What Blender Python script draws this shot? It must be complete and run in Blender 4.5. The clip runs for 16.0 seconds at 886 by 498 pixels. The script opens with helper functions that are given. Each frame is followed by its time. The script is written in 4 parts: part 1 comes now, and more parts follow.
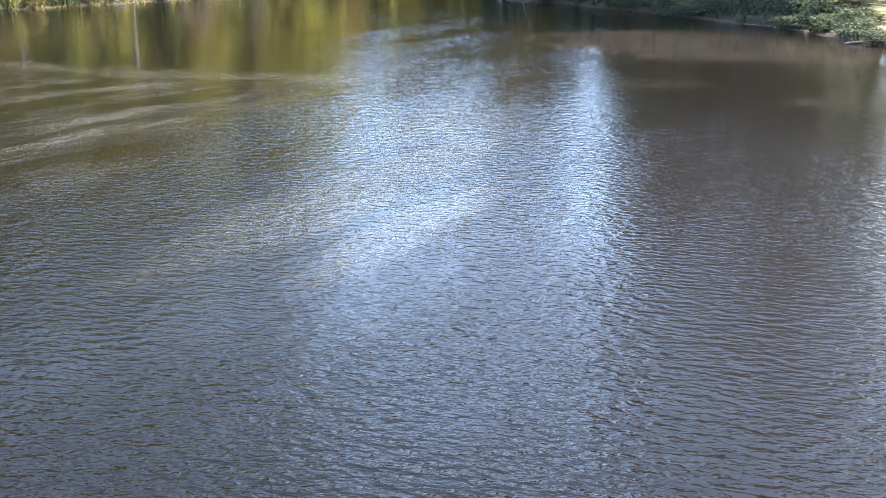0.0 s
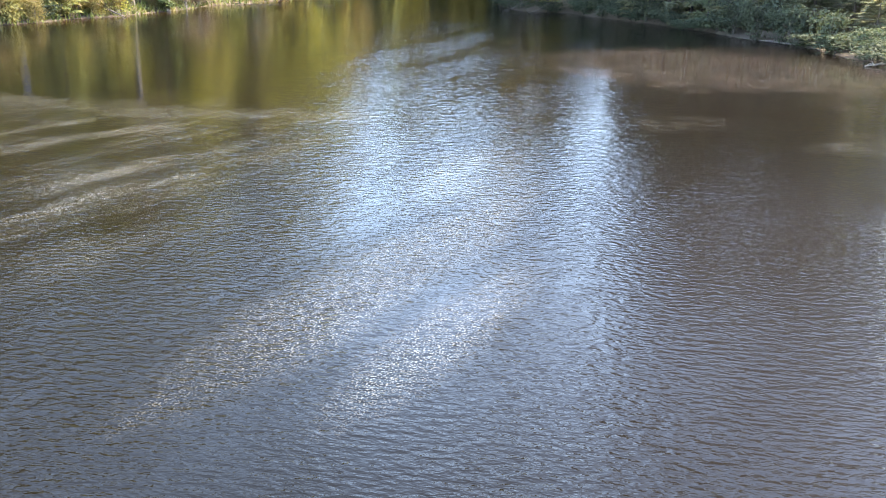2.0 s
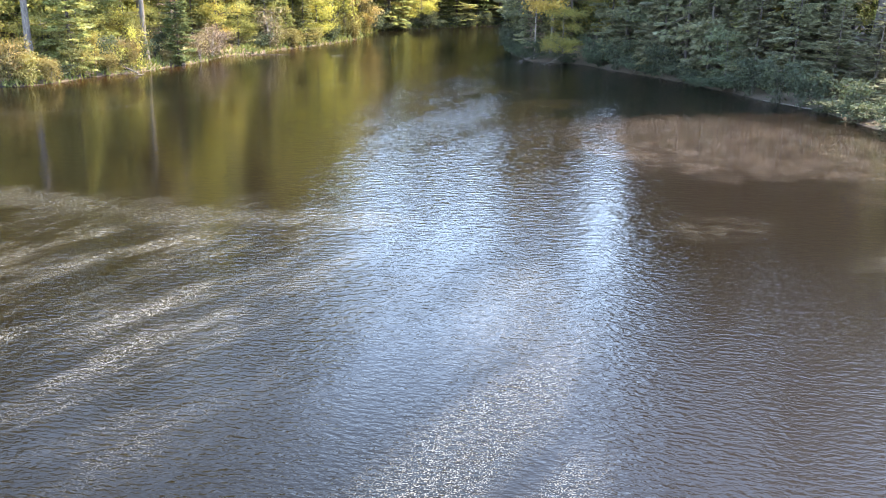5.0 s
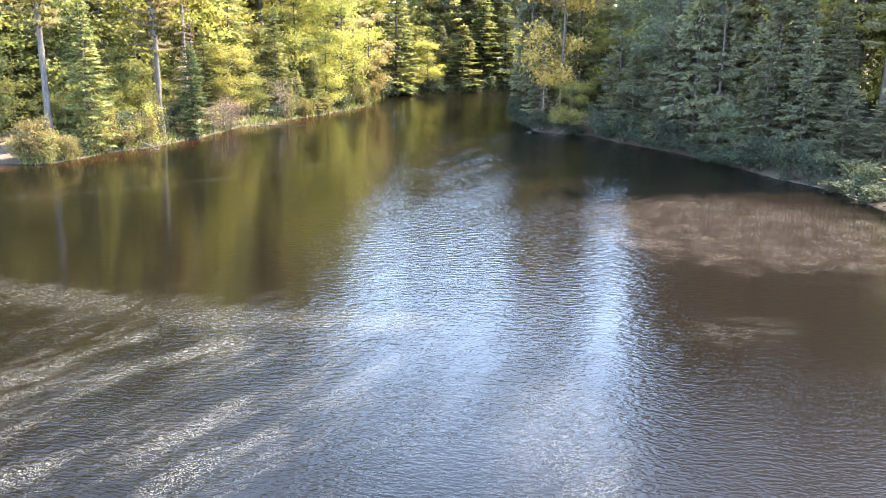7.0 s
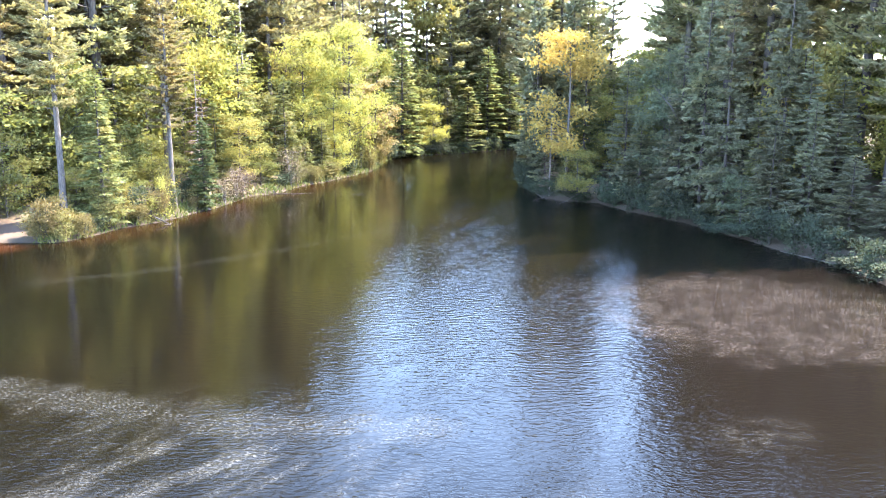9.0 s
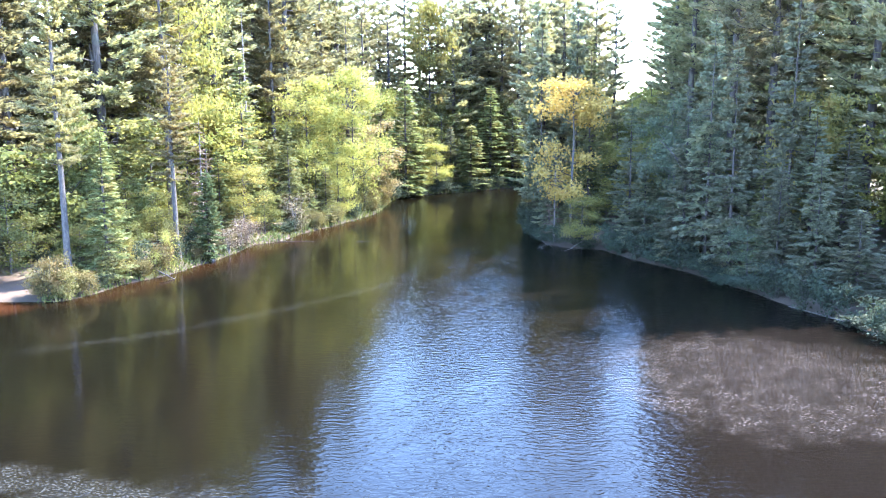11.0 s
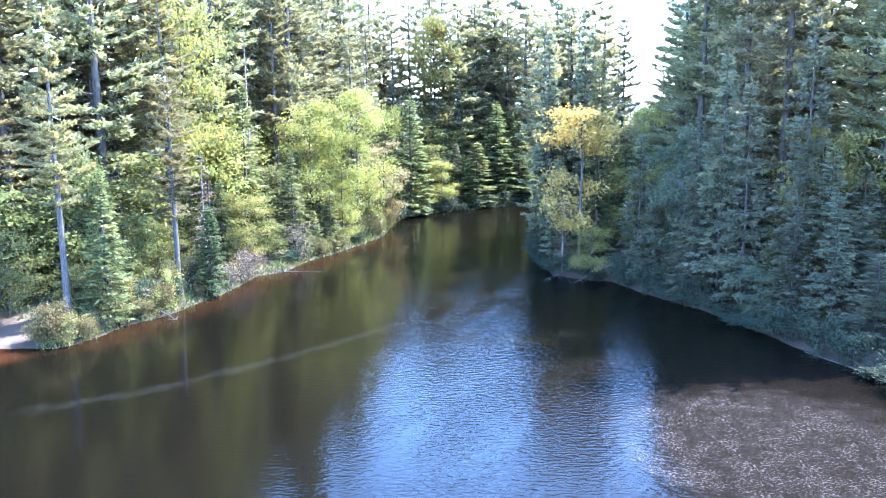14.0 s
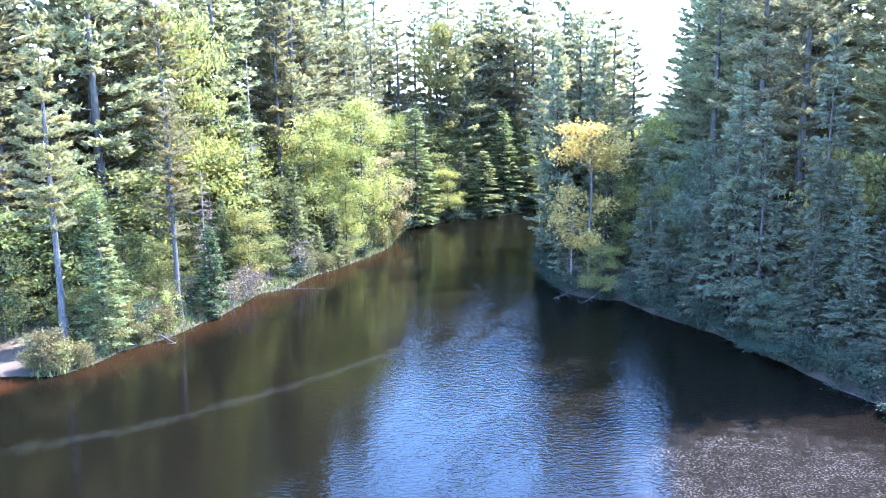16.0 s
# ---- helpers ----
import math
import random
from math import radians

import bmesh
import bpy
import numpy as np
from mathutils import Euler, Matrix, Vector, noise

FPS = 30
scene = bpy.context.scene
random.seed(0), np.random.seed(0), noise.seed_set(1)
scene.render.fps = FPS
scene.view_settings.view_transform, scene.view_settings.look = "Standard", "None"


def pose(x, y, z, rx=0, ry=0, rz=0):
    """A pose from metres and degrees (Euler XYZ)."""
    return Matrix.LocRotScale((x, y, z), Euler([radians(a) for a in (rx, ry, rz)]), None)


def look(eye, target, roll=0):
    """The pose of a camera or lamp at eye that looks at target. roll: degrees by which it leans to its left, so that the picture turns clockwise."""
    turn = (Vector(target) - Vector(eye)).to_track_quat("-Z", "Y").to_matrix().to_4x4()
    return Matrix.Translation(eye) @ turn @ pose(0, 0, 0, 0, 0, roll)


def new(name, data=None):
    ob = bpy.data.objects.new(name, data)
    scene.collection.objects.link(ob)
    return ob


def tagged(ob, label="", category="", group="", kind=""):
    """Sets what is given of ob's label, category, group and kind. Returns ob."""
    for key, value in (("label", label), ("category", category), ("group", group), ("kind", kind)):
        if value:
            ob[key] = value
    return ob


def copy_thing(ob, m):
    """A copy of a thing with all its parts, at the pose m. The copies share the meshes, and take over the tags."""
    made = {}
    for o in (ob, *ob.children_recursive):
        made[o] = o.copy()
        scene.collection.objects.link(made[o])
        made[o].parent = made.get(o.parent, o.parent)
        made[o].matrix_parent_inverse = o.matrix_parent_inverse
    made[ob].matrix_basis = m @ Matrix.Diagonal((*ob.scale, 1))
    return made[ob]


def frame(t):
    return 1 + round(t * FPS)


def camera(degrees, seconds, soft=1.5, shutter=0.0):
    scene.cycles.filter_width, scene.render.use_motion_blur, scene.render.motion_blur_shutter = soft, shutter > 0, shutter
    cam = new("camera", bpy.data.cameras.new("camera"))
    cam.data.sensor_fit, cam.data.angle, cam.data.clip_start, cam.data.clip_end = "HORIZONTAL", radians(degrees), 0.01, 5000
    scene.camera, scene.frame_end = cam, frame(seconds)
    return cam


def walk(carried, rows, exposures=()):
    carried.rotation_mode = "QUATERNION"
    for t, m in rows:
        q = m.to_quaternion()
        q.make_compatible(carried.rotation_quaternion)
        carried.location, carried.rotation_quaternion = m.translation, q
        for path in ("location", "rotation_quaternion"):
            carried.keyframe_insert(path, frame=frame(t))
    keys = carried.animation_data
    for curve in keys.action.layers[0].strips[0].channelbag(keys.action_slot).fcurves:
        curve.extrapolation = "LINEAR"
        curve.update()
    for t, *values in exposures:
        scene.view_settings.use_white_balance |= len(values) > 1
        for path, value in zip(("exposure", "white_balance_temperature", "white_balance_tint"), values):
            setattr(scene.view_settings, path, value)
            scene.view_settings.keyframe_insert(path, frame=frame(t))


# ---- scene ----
cam = camera(55.5, 16.0, soft=1.0)
PATH = [
    (0, (-0.977, -0.236, 5.278), (-0.963, 1.651, 4.617), 0.9),
    (0.5, (-1.15, 0.286, 5.666), (-1.136, 2.172, 5.0), 0.9),
    (1, (-1.288, 0.792, 6.075), (-1.275, 2.677, 5.405), 0.9),
    (1.5, (-1.462, 1.231, 6.453), (-1.448, 3.115, 5.782), 1.0),
    (2, (-1.622, 1.682, 6.842), (-1.609, 3.566, 6.17), 0.9),
    (2.5, (-1.758, 2.107, 7.247), (-1.747, 3.991, 6.577), 0.8),
    (3, (-1.947, 2.453, 7.802), (-1.937, 4.338, 7.134), 0.8),
    (3.5, (-2.163, 2.791, 8.355), (-2.154, 4.678, 7.691), 0.8),
    (4, (-2.425, 3.101, 8.946), (-2.417, 4.989, 8.287), 0.8),
    (6.5, (-4.046, 3.583, 11.635), (-4.039, 5.508, 11.095), 0.8),
    (7, (-4.321, 3.585, 12.273), (-4.314, 5.519, 11.761), 0.7),
    (7.5, (-4.491, 3.568, 12.925), (-4.486, 5.509, 12.441), 0.6),
    (8, (-4.678, 3.621, 13.56), (-4.675, 5.568, 13.105), 0.5),
    (8.5, (-4.868, 3.594, 14.197), (-4.867, 5.547, 13.768), 0.3),
    (9, (-5.022, 3.733, 14.883), (-5.023, 5.692, 14.477), 0.2),
    (9.5, (-5.226, 3.974, 15.569), (-5.227, 5.937, 15.185), 0.1),
    (12, (-5.212, 5.15, 18.874), (-5.225, 7.12, 18.529), -0.5),
    (12.5, (-5.259, 5.542, 19.464), (-5.273, 7.511, 19.117), -0.6),
    (13, (-5.265, 5.996, 20.061), (-5.283, 7.965, 19.712), -0.6),
    (13.5, (-5.337, 6.466, 20.676), (-5.356, 8.434, 20.324), -0.6),
    (14, (-5.296, 6.969, 21.292), (-5.317, 8.937, 20.937), -0.6),
    (14.5, (-5.314, 7.607, 21.867), (-5.338, 9.575, 21.509), -0.6),
    (15, (-5.282, 8.249, 22.494), (-5.311, 10.216, 22.133), -0.6),
    (15.5, (-5.331, 8.919, 22.918), (-5.361, 10.886, 22.556), -0.6),
    (16, (-5.364, 9.661, 23.333), (-5.398, 11.627, 22.97), -0.6),
]
walk(cam, [(t, look(eye, target, roll)) for t, eye, target, roll in PATH], exposures=[(0.0, 4.36, 7400.0, 10.3), (2.0, 4.52, 7900.0, 10.0), (4.0, 4.58, 8000.0, 10.5), (7.0, 4.72, 7800.0, 11.5), (9.5, 4.78, 6500.0, 12.0), (12.0, 4.72, 5400.0, 12.2), (16.0, 4.62, 5050.0, 12.2)])

# ---- sky and sun ----
SUN_TO = Vector((0.85, 0.38, 1.22)).normalized()
world = bpy.data.worlds.new("sky")
scene.world = world
world.use_nodes = True
wn = world.node_tree
for n in list(wn.nodes):
    wn.nodes.remove(n)
sky = wn.nodes.new("ShaderNodeTexSky")
sky.sky_type = "NISHITA"
sky.sun_disc = False
sky.sun_elevation = math.asin(SUN_TO.z)
sky.sun_rotation = math.atan2(SUN_TO.x, SUN_TO.y)
sky.air_density, sky.dust_density, sky.ozone_density = 0.78, 0.10, 0.9
back = wn.nodes.new("ShaderNodeBackground")
back.inputs["Strength"].default_value = 0.15
wout = wn.nodes.new("ShaderNodeOutputWorld")
wn.links.new(sky.outputs[0], back.inputs[0])
wn.links.new(back.outputs[0], wout.inputs[0])

sun_data = bpy.data.lights.new("sun", "SUN")
sun_data.energy, sun_data.angle, sun_data.color = 2.1, radians(0.6), (1.0, 0.93, 0.80)
sun = new("sun", sun_data)
sun.matrix_world = look(SUN_TO * 100, (0, 0, 0))


# ---- materials ----
class Nodes:
    """A small builder for node materials."""

    def __init__(self, name):
        self.mat = bpy.data.materials.new(name)
        self.mat.use_nodes = True
        self.tree = self.mat.node_tree
        self.tree.nodes.clear()
        self.out = self.add("ShaderNodeOutputMaterial")

    def add(self, kind, **inputs):
        n = self.tree.nodes.new(kind)
        for key, value in inputs.items():
            self.plug(n.inputs[key.replace("_", " ")], value)
        return n

    def plug(self, socket, value):
        if isinstance(value, bpy.types.NodeSocket):
            self.tree.links.new(value, socket)
        else:
            socket.default_value = value

    def coords(self, sx=1.0, sy=1.0, sz=1.0, turn=0.0):
        geo = self.add("ShaderNodeNewGeometry")
        r = self.add("ShaderNodeVectorRotate", Vector=geo.outputs["Position"], Angle=radians(turn))
        r.rotation_type = "Z_AXIS"
        m = self.add("ShaderNodeMapping", Vector=r.outputs[0])
        m.inputs["Scale"].default_value = (sx, sy, sz)
        return m.outputs[0]

    def own(self):
        return self.add("ShaderNodeTexCoord").outputs["Object"]

    def noise(self, vector, scale, detail=3.0, rough=0.5):
        n = self.add("ShaderNodeTexNoise", Vector=vector, Scale=scale, Detail=detail, Roughness=rough)
        return n.outputs[0]

    def ramp(self, value, *stops):
        n = self.add("ShaderNodeValToRGB", Fac=value)
        e = n.color_ramp.elements
        while len(e) < len(stops):
            e.new(0.5)
        for el, (p, c) in zip(e, stops):
            el.position = p
            el.color = (*c, 1) if isinstance(c, tuple) else (c, c, c, 1)
        return n.outputs[0]

    def math(self, op, a, b=0.0, clamp=False):
        n = self.add("ShaderNodeMath")
        n.operation, n.use_clamp = op, clamp
        self.plug(n.inputs[0], a)
        self.plug(n.inputs[1], b)
        return n.outputs[0]

    def span(self, value, a, b, c=0.0, d=1.0):
        n = self.add("ShaderNodeMapRange", Value=value)
        n.interpolation_type = "SMOOTHSTEP"
        for i, v in enumerate((a, b, c, d)):
            n.inputs[i + 1].default_value = v
        return n.outputs[0]

    def mix(self, fac, a, b, blend="MIX"):
        n = self.add("ShaderNodeMix")
        n.data_type, n.blend_type = "RGBA", blend
        self.plug(n.inputs[0], fac)
        for s, v in ((n.inputs[6], a), (n.inputs[7], b)):
            self.plug(s, (*v, 1) if isinstance(v, tuple) else v)
        return n.outputs[2]

    def near(self, x, y, r0, r1, squash=1.0, turn=0.0):
        """1 within r0 of a place on the plan, 0 beyond r1."""
        geo = self.add("ShaderNodeNewGeometry")
        s = self.add("ShaderNodeVectorMath")
        s.operation = "SUBTRACT"
        self.plug(s.inputs[0], geo.outputs["Position"])
        s.inputs[1].default_value = (x, y, 0)
        m = self.add("ShaderNodeVectorRotate", Vector=s.outputs[0], Angle=radians(-turn))
        m.rotation_type = "Z_AXIS"
        k = self.add("ShaderNodeVectorMath")
        k.operation = "MULTIPLY"
        self.plug(k.inputs[0], m.outputs[0])
        k.inputs[1].default_value = (1, squash, 0)
        l = self.add("ShaderNodeVectorMath")
        l.operation = "LENGTH"
        self.plug(l.inputs[0], k.outputs[0])
        return self.span(l.outputs["Value"], r1, r0)

    def bump(self, height, strength, distance):
        return self.add("ShaderNodeBump", Height=height, Strength=strength, Distance=distance).outputs[0]

    def finish(self, shader):
        self.tree.links.new(shader, self.out.inputs[0])
        return self.mat

    def principled(self, **inputs):
        return self.finish(self.add("ShaderNodeBsdfPrincipled", **inputs).outputs[0])


def leaf_material(name, low, high, tip, through_share=0.42, gloss=0.7):
    """Leaves or needles: matt, a little glossy, and lit through from behind."""
    m = Nodes(name)
    geo = m.add("ShaderNodeNewGeometry")
    obj = m.add("ShaderNodeObjectInfo")
    c = m.mix(geo.outputs["Random Per Island"], low, high)
    patch = m.noise(m.coords(), 0.55, 2.0)
    c = m.mix(m.span(patch, 0.5, 0.72), c, tip)
    hsv = m.add("ShaderNodeHueSaturation", Color=c)
    m.plug(hsv.inputs["Hue"], m.span(obj.outputs["Random"], 0.0, 1.0, 0.485, 0.515))
    m.plug(hsv.inputs["Value"], m.span(obj.outputs["Random"], 0.0, 1.0, 0.82, 1.2))
    d = m.add("ShaderNodeBsdfPrincipled", Base_Color=hsv.outputs[0], Roughness=gloss)
    d.inputs["Specular IOR Level"].default_value = 0.12
    warm = m.mix(1.0, hsv.outputs[0], (1.03, 1.04, 0.68), "MULTIPLY")
    t = m.add("ShaderNodeBsdfTranslucent", Color=warm)
    s = m.add("ShaderNodeMixShader")
    s.inputs[0].default_value = through_share
    m.plug(s.inputs[1], d.outputs[0])
    m.plug(s.inputs[2], t.outputs[0])
    return m.finish(s.outputs[0])


def bark_material(name, dark, light, scale=9.0):
    m = Nodes(name)
    v = m.add("ShaderNodeMapping", Vector=m.own())
    v.inputs["Scale"].default_value = (1, 1, 0.22)
    n = m.noise(v.outputs[0], scale, 5.0, 0.65)
    big = m.noise(m.own(), 0.6, 2.0)
    c = m.mix(m.span(n, 0.35, 0.65), dark, light)
    c = m.mix(m.span(big, 0.55, 0.75, 0.0, 0.35), c, (0.11, 0.115, 0.085))
    return m.principled(Base_Color=c, Roughness=0.9, Normal=m.bump(n, 0.8, 0.05))


PINE_NEEDLES = leaf_material("pine_needles", (0.147, 0.131, 0.076), (0.239, 0.206, 0.118), (0.300, 0.233, 0.112), 0.62)
BLUE_NEEDLES = leaf_material("blue_pine_needles", (0.178, 0.172, 0.116), (0.293, 0.270, 0.176), (0.331, 0.283, 0.160), 0.64)
SPRUCE_NEEDLES = leaf_material("spruce_needles", (0.100, 0.115, 0.050), (0.183, 0.190, 0.082), (0.256, 0.225, 0.100), 0.45)
DEEP_NEEDLES = leaf_material("deep_pine_needles", (0.140, 0.137, 0.085), (0.229, 0.213, 0.132), (0.266, 0.227, 0.121), 0.62)
# hemlock green, greyed so that haze over the bank is in the colour
HEMLOCK_NEEDLES = leaf_material("hemlock_needles", (0.102, 0.111, 0.081), (0.175, 0.173, 0.119), (0.207, 0.194, 0.123), 0.56)
CEDAR_SPRAYS = leaf_material("cedar_sprays", (0.045, 0.058, 0.026), (0.085, 0.098, 0.042), (0.12, 0.115, 0.05), 0.22)
SPRING_LEAVES = leaf_material("spring_leaves", (0.152, 0.149, 0.047), (0.261, 0.238, 0.078), (0.305, 0.241, 0.086), 0.5)
GREEN_LEAVES = leaf_material("green_leaves", (0.076, 0.083, 0.033), (0.146, 0.150, 0.056), (0.188, 0.170, 0.064), 0.5)
# alder green darkened well down, so the bank's shade sits in the colour
SHADED_ALDER_LEAVES = leaf_material("shaded_alder_leaves", (0.024, 0.033, 0.023), (0.043, 0.054, 0.034), (0.056, 0.066, 0.039), 0.3)
# cooler, darker maple green: the wooded bank's shade is mixed into it
SHADE_TINTED_LEAVES = leaf_material("shade_tinted_leaves", (0.060, 0.076, 0.050), (0.108, 0.126, 0.079), (0.135, 0.142, 0.079), 0.42)
GOLD_LEAVES = leaf_material("gold_leaves", (0.37, 0.268, 0.072), (0.48, 0.372, 0.115), (0.46, 0.31, 0.095), 0.5)
RUSSET_LEAVES = leaf_material("russet_leaves", (0.21, 0.175, 0.085), (0.32, 0.26, 0.14), (0.33, 0.24, 0.14), 0.42)
SHRUB_LEAVES = leaf_material("shrub_leaves", (0.084, 0.077, 0.031), (0.161, 0.135, 0.053), (0.194, 0.143, 0.064), 0.38)
DRY_TWIGS = leaf_material("dry_twigs", (0.08, 0.058, 0.036), (0.15, 0.112, 0.074), (0.13, 0.095, 0.06), 0.05, 0.8)
PINE_BARK = bark_material("pine_bark", (0.034, 0.028, 0.025), (0.085, 0.072, 0.066))
DARK_BARK = bark_material("dark_bark", (0.026, 0.021, 0.018), (0.066, 0.055, 0.049))
DEAD_WOOD = bark_material("dead_wood", (0.10, 0.085, 0.075), (0.25, 0.215, 0.19), 7.0)


# ---- lie of the land ----
SHORE = np.array([
    (-43.4, 77.6), (-39.6, 77.6), (-37.9, 80.5), (-36.6, 85.2), (-33.9, 88.8), (-32.4, 93.9), (-31.2, 97.0), (-30.2, 101.0), (-29.3, 107.5),
    (-26.0, 110.0), (-24.8, 116.0), (-21.6, 122.3), (-19.1, 128.2), (-16.0, 137.0), (-15.4, 150.0), (-13.8, 157.0),
    (-8.4, 162.6), (-1.0, 167.1), (7.0, 174.2), (16.0, 181.0), (22.0, 178.0), (19.0, 165.0), (11.0, 140.0), (6.6, 124.0), (6.0, 116.0), (7.2, 107.0), (9.5, 104.2),
    (13.3, 103.1), (15.4, 97.3), (19.9, 89.3), (22.9, 80.5), (24.6, 74.3), (26.9, 69.5), (27.2, 62.6), (28.2, 55.0),
    (33.0, 40.0), (40.0, 0.0), (42.0, -50.0), (0.0, -90.0), (-60.0, -60.0), (-75.0, 0.0), (-66.0, 60.0), (-52.0, 76.0)])


def inland(x, y):
    """Metres from the shore line, positive on land."""
    x, y = np.atleast_1d(np.asarray(x, float)), np.atleast_1d(np.asarray(y, float))
    best = np.full(x.shape, 1e9)
    inside = np.zeros(x.shape, bool)
    for (ax, ay), (bx, by) in zip(SHORE, np.roll(SHORE, -1, 0)):
        dx, dy = bx - ax, by - ay
        s = np.clip(((x - ax) * dx + (y - ay) * dy) / (dx * dx + dy * dy), 0, 1)
        best = np.minimum(best, np.hypot(x - ax - s * dx, y - ay - s * dy))
        if ay != by:
            inside ^= ((ay > y) != (by > y)) & (x < dx * (y - ay) / dy + ax)
    return np.where(inside, -best, best)


def terrain(x, y):
    d = inland(x, y)
    x, y = np.atleast_1d(np.asarray(x, float)), np.atleast_1d(np.asarray(y, float))
    beach = np.exp(-((x + 48) ** 2 + (y - 80) ** 2) / 60)
    bank = 0.62 * np.clip(d / 1.6, 0, 1) ** 0.7 * (1 - 0.75 * beach)
    bed = -np.minimum(-np.minimum(d, 0) * 0.35, 3.5)
    way = (x + 5) / np.maximum(y - 9, 20)
    rise = 22 - 14 * np.exp(-((way - 0.225) / 0.07) ** 2)
    hill = rise * (1 - np.exp(-0.25 * np.maximum(d - 3, 0) / rise))
    lumps = 0.16 * np.sin(x * 0.9 + 1.3 * np.sin(y * 0.5)) * np.sin(y * 0.8 + x * 0.23) + 0.4 * np.sin(x * 0.13 + 2) * np.sin(y * 0.11)
    return np.where(d > 0, bank + hill + lumps * np.clip(d / 5, 0, 1) * (1 - 0.8 * beach), bed)


def height(x, y):
    return float(terrain(x, y)[0])


def grow(a, b, far, ratio=1.35):
    """Fine steps between a and b, growing outwards to far."""
    fine = list(np.arange(a, b + 0.1, 1.6))
    step = 2.4
    while fine[-1] < far:
        fine.append(fine[-1] + step)
        fine.insert(0, fine[0] - step)
        step *= ratio
    return np.array(fine)


def mesh_of(name, verts, faces, smooth=True):
    me = bpy.data.meshes.new(name)
    verts, faces = np.asarray(verts, np.float32), np.asarray(faces, np.int32)
    n, k = faces.shape
    me.vertices.add(len(verts))
    me.vertices.foreach_set("co", verts.ravel())
    me.loops.add(n * k)
    me.loops.foreach_set("vertex_index", faces.ravel())
    me.polygons.add(n)
    me.polygons.foreach_set("loop_start", np.arange(0, n * k, k, dtype=np.int32))
    me.polygons.foreach_set("use_smooth", np.full(n, smooth))
    me.update(calc_edges=True)
    return me


def sheet(name, xs, ys, zfun, material):
    gx, gy = np.meshgrid(xs, ys)
    gz = zfun(gx.ravel(), gy.ravel())
    w, h = len(xs), len(ys)
    i = np.arange(w * h).reshape(h, w)
    faces = np.stack([i[:-1, :-1], i[:-1, 1:], i[1:, 1:], i[1:, :-1]], -1).reshape(-1, 4)
    ob = new(name, mesh_of(name, np.stack([gx.ravel(), gy.ravel(), gz], -1), faces))
    ob.data.materials.append(material)
    return ob


def ground_material():
    m = Nodes("forest_floor")
    p = m.coords()
    fine, mid, big = m.noise(p, 6.0, 5.0, 0.7), m.noise(p, 0.9, 3.0), m.noise(p, 0.12, 2.0)
    c = m.mix(m.span(fine, 0.3, 0.7), (0.045, 0.034, 0.021), (0.105, 0.077, 0.047))
    c = m.mix(m.span(mid, 0.5, 0.62), c, m.mix(fine, (0.03, 0.045, 0.012), (0.08, 0.10, 0.028)))
    c = m.mix(m.span(big, 0.5, 0.7, 0.0, 0.5), c, (0.10, 0.075, 0.04))
    level = m.add("ShaderNodeSeparateXYZ", Vector=p).outputs[2]
    c = m.mix(m.span(level, 0.75, 0.35), c, m.mix(fine, (0.022, 0.014, 0.009), (0.05, 0.034, 0.02)))
    sand = m.mix(fine, (0.052, 0.032, 0.022), (0.084, 0.055, 0.038))
    c = m.mix(m.near(-48.5, 80.5, 3.6, 6.0, 1.3), c, sand)
    c = m.mix(m.near(-28.0, 112.5, 1.5, 3.2), c, sand)
    return m.principled(Base_Color=c, Roughness=0.95, Normal=m.bump(fine, 0.6, 0.06))


ground = sheet("ground", grow(-75, 75, 3000), grow(40, 230, 3000), terrain, ground_material())
tagged(ground, "brown forest floor with moss and a sandy landing by the water", "ground", kind="structure")


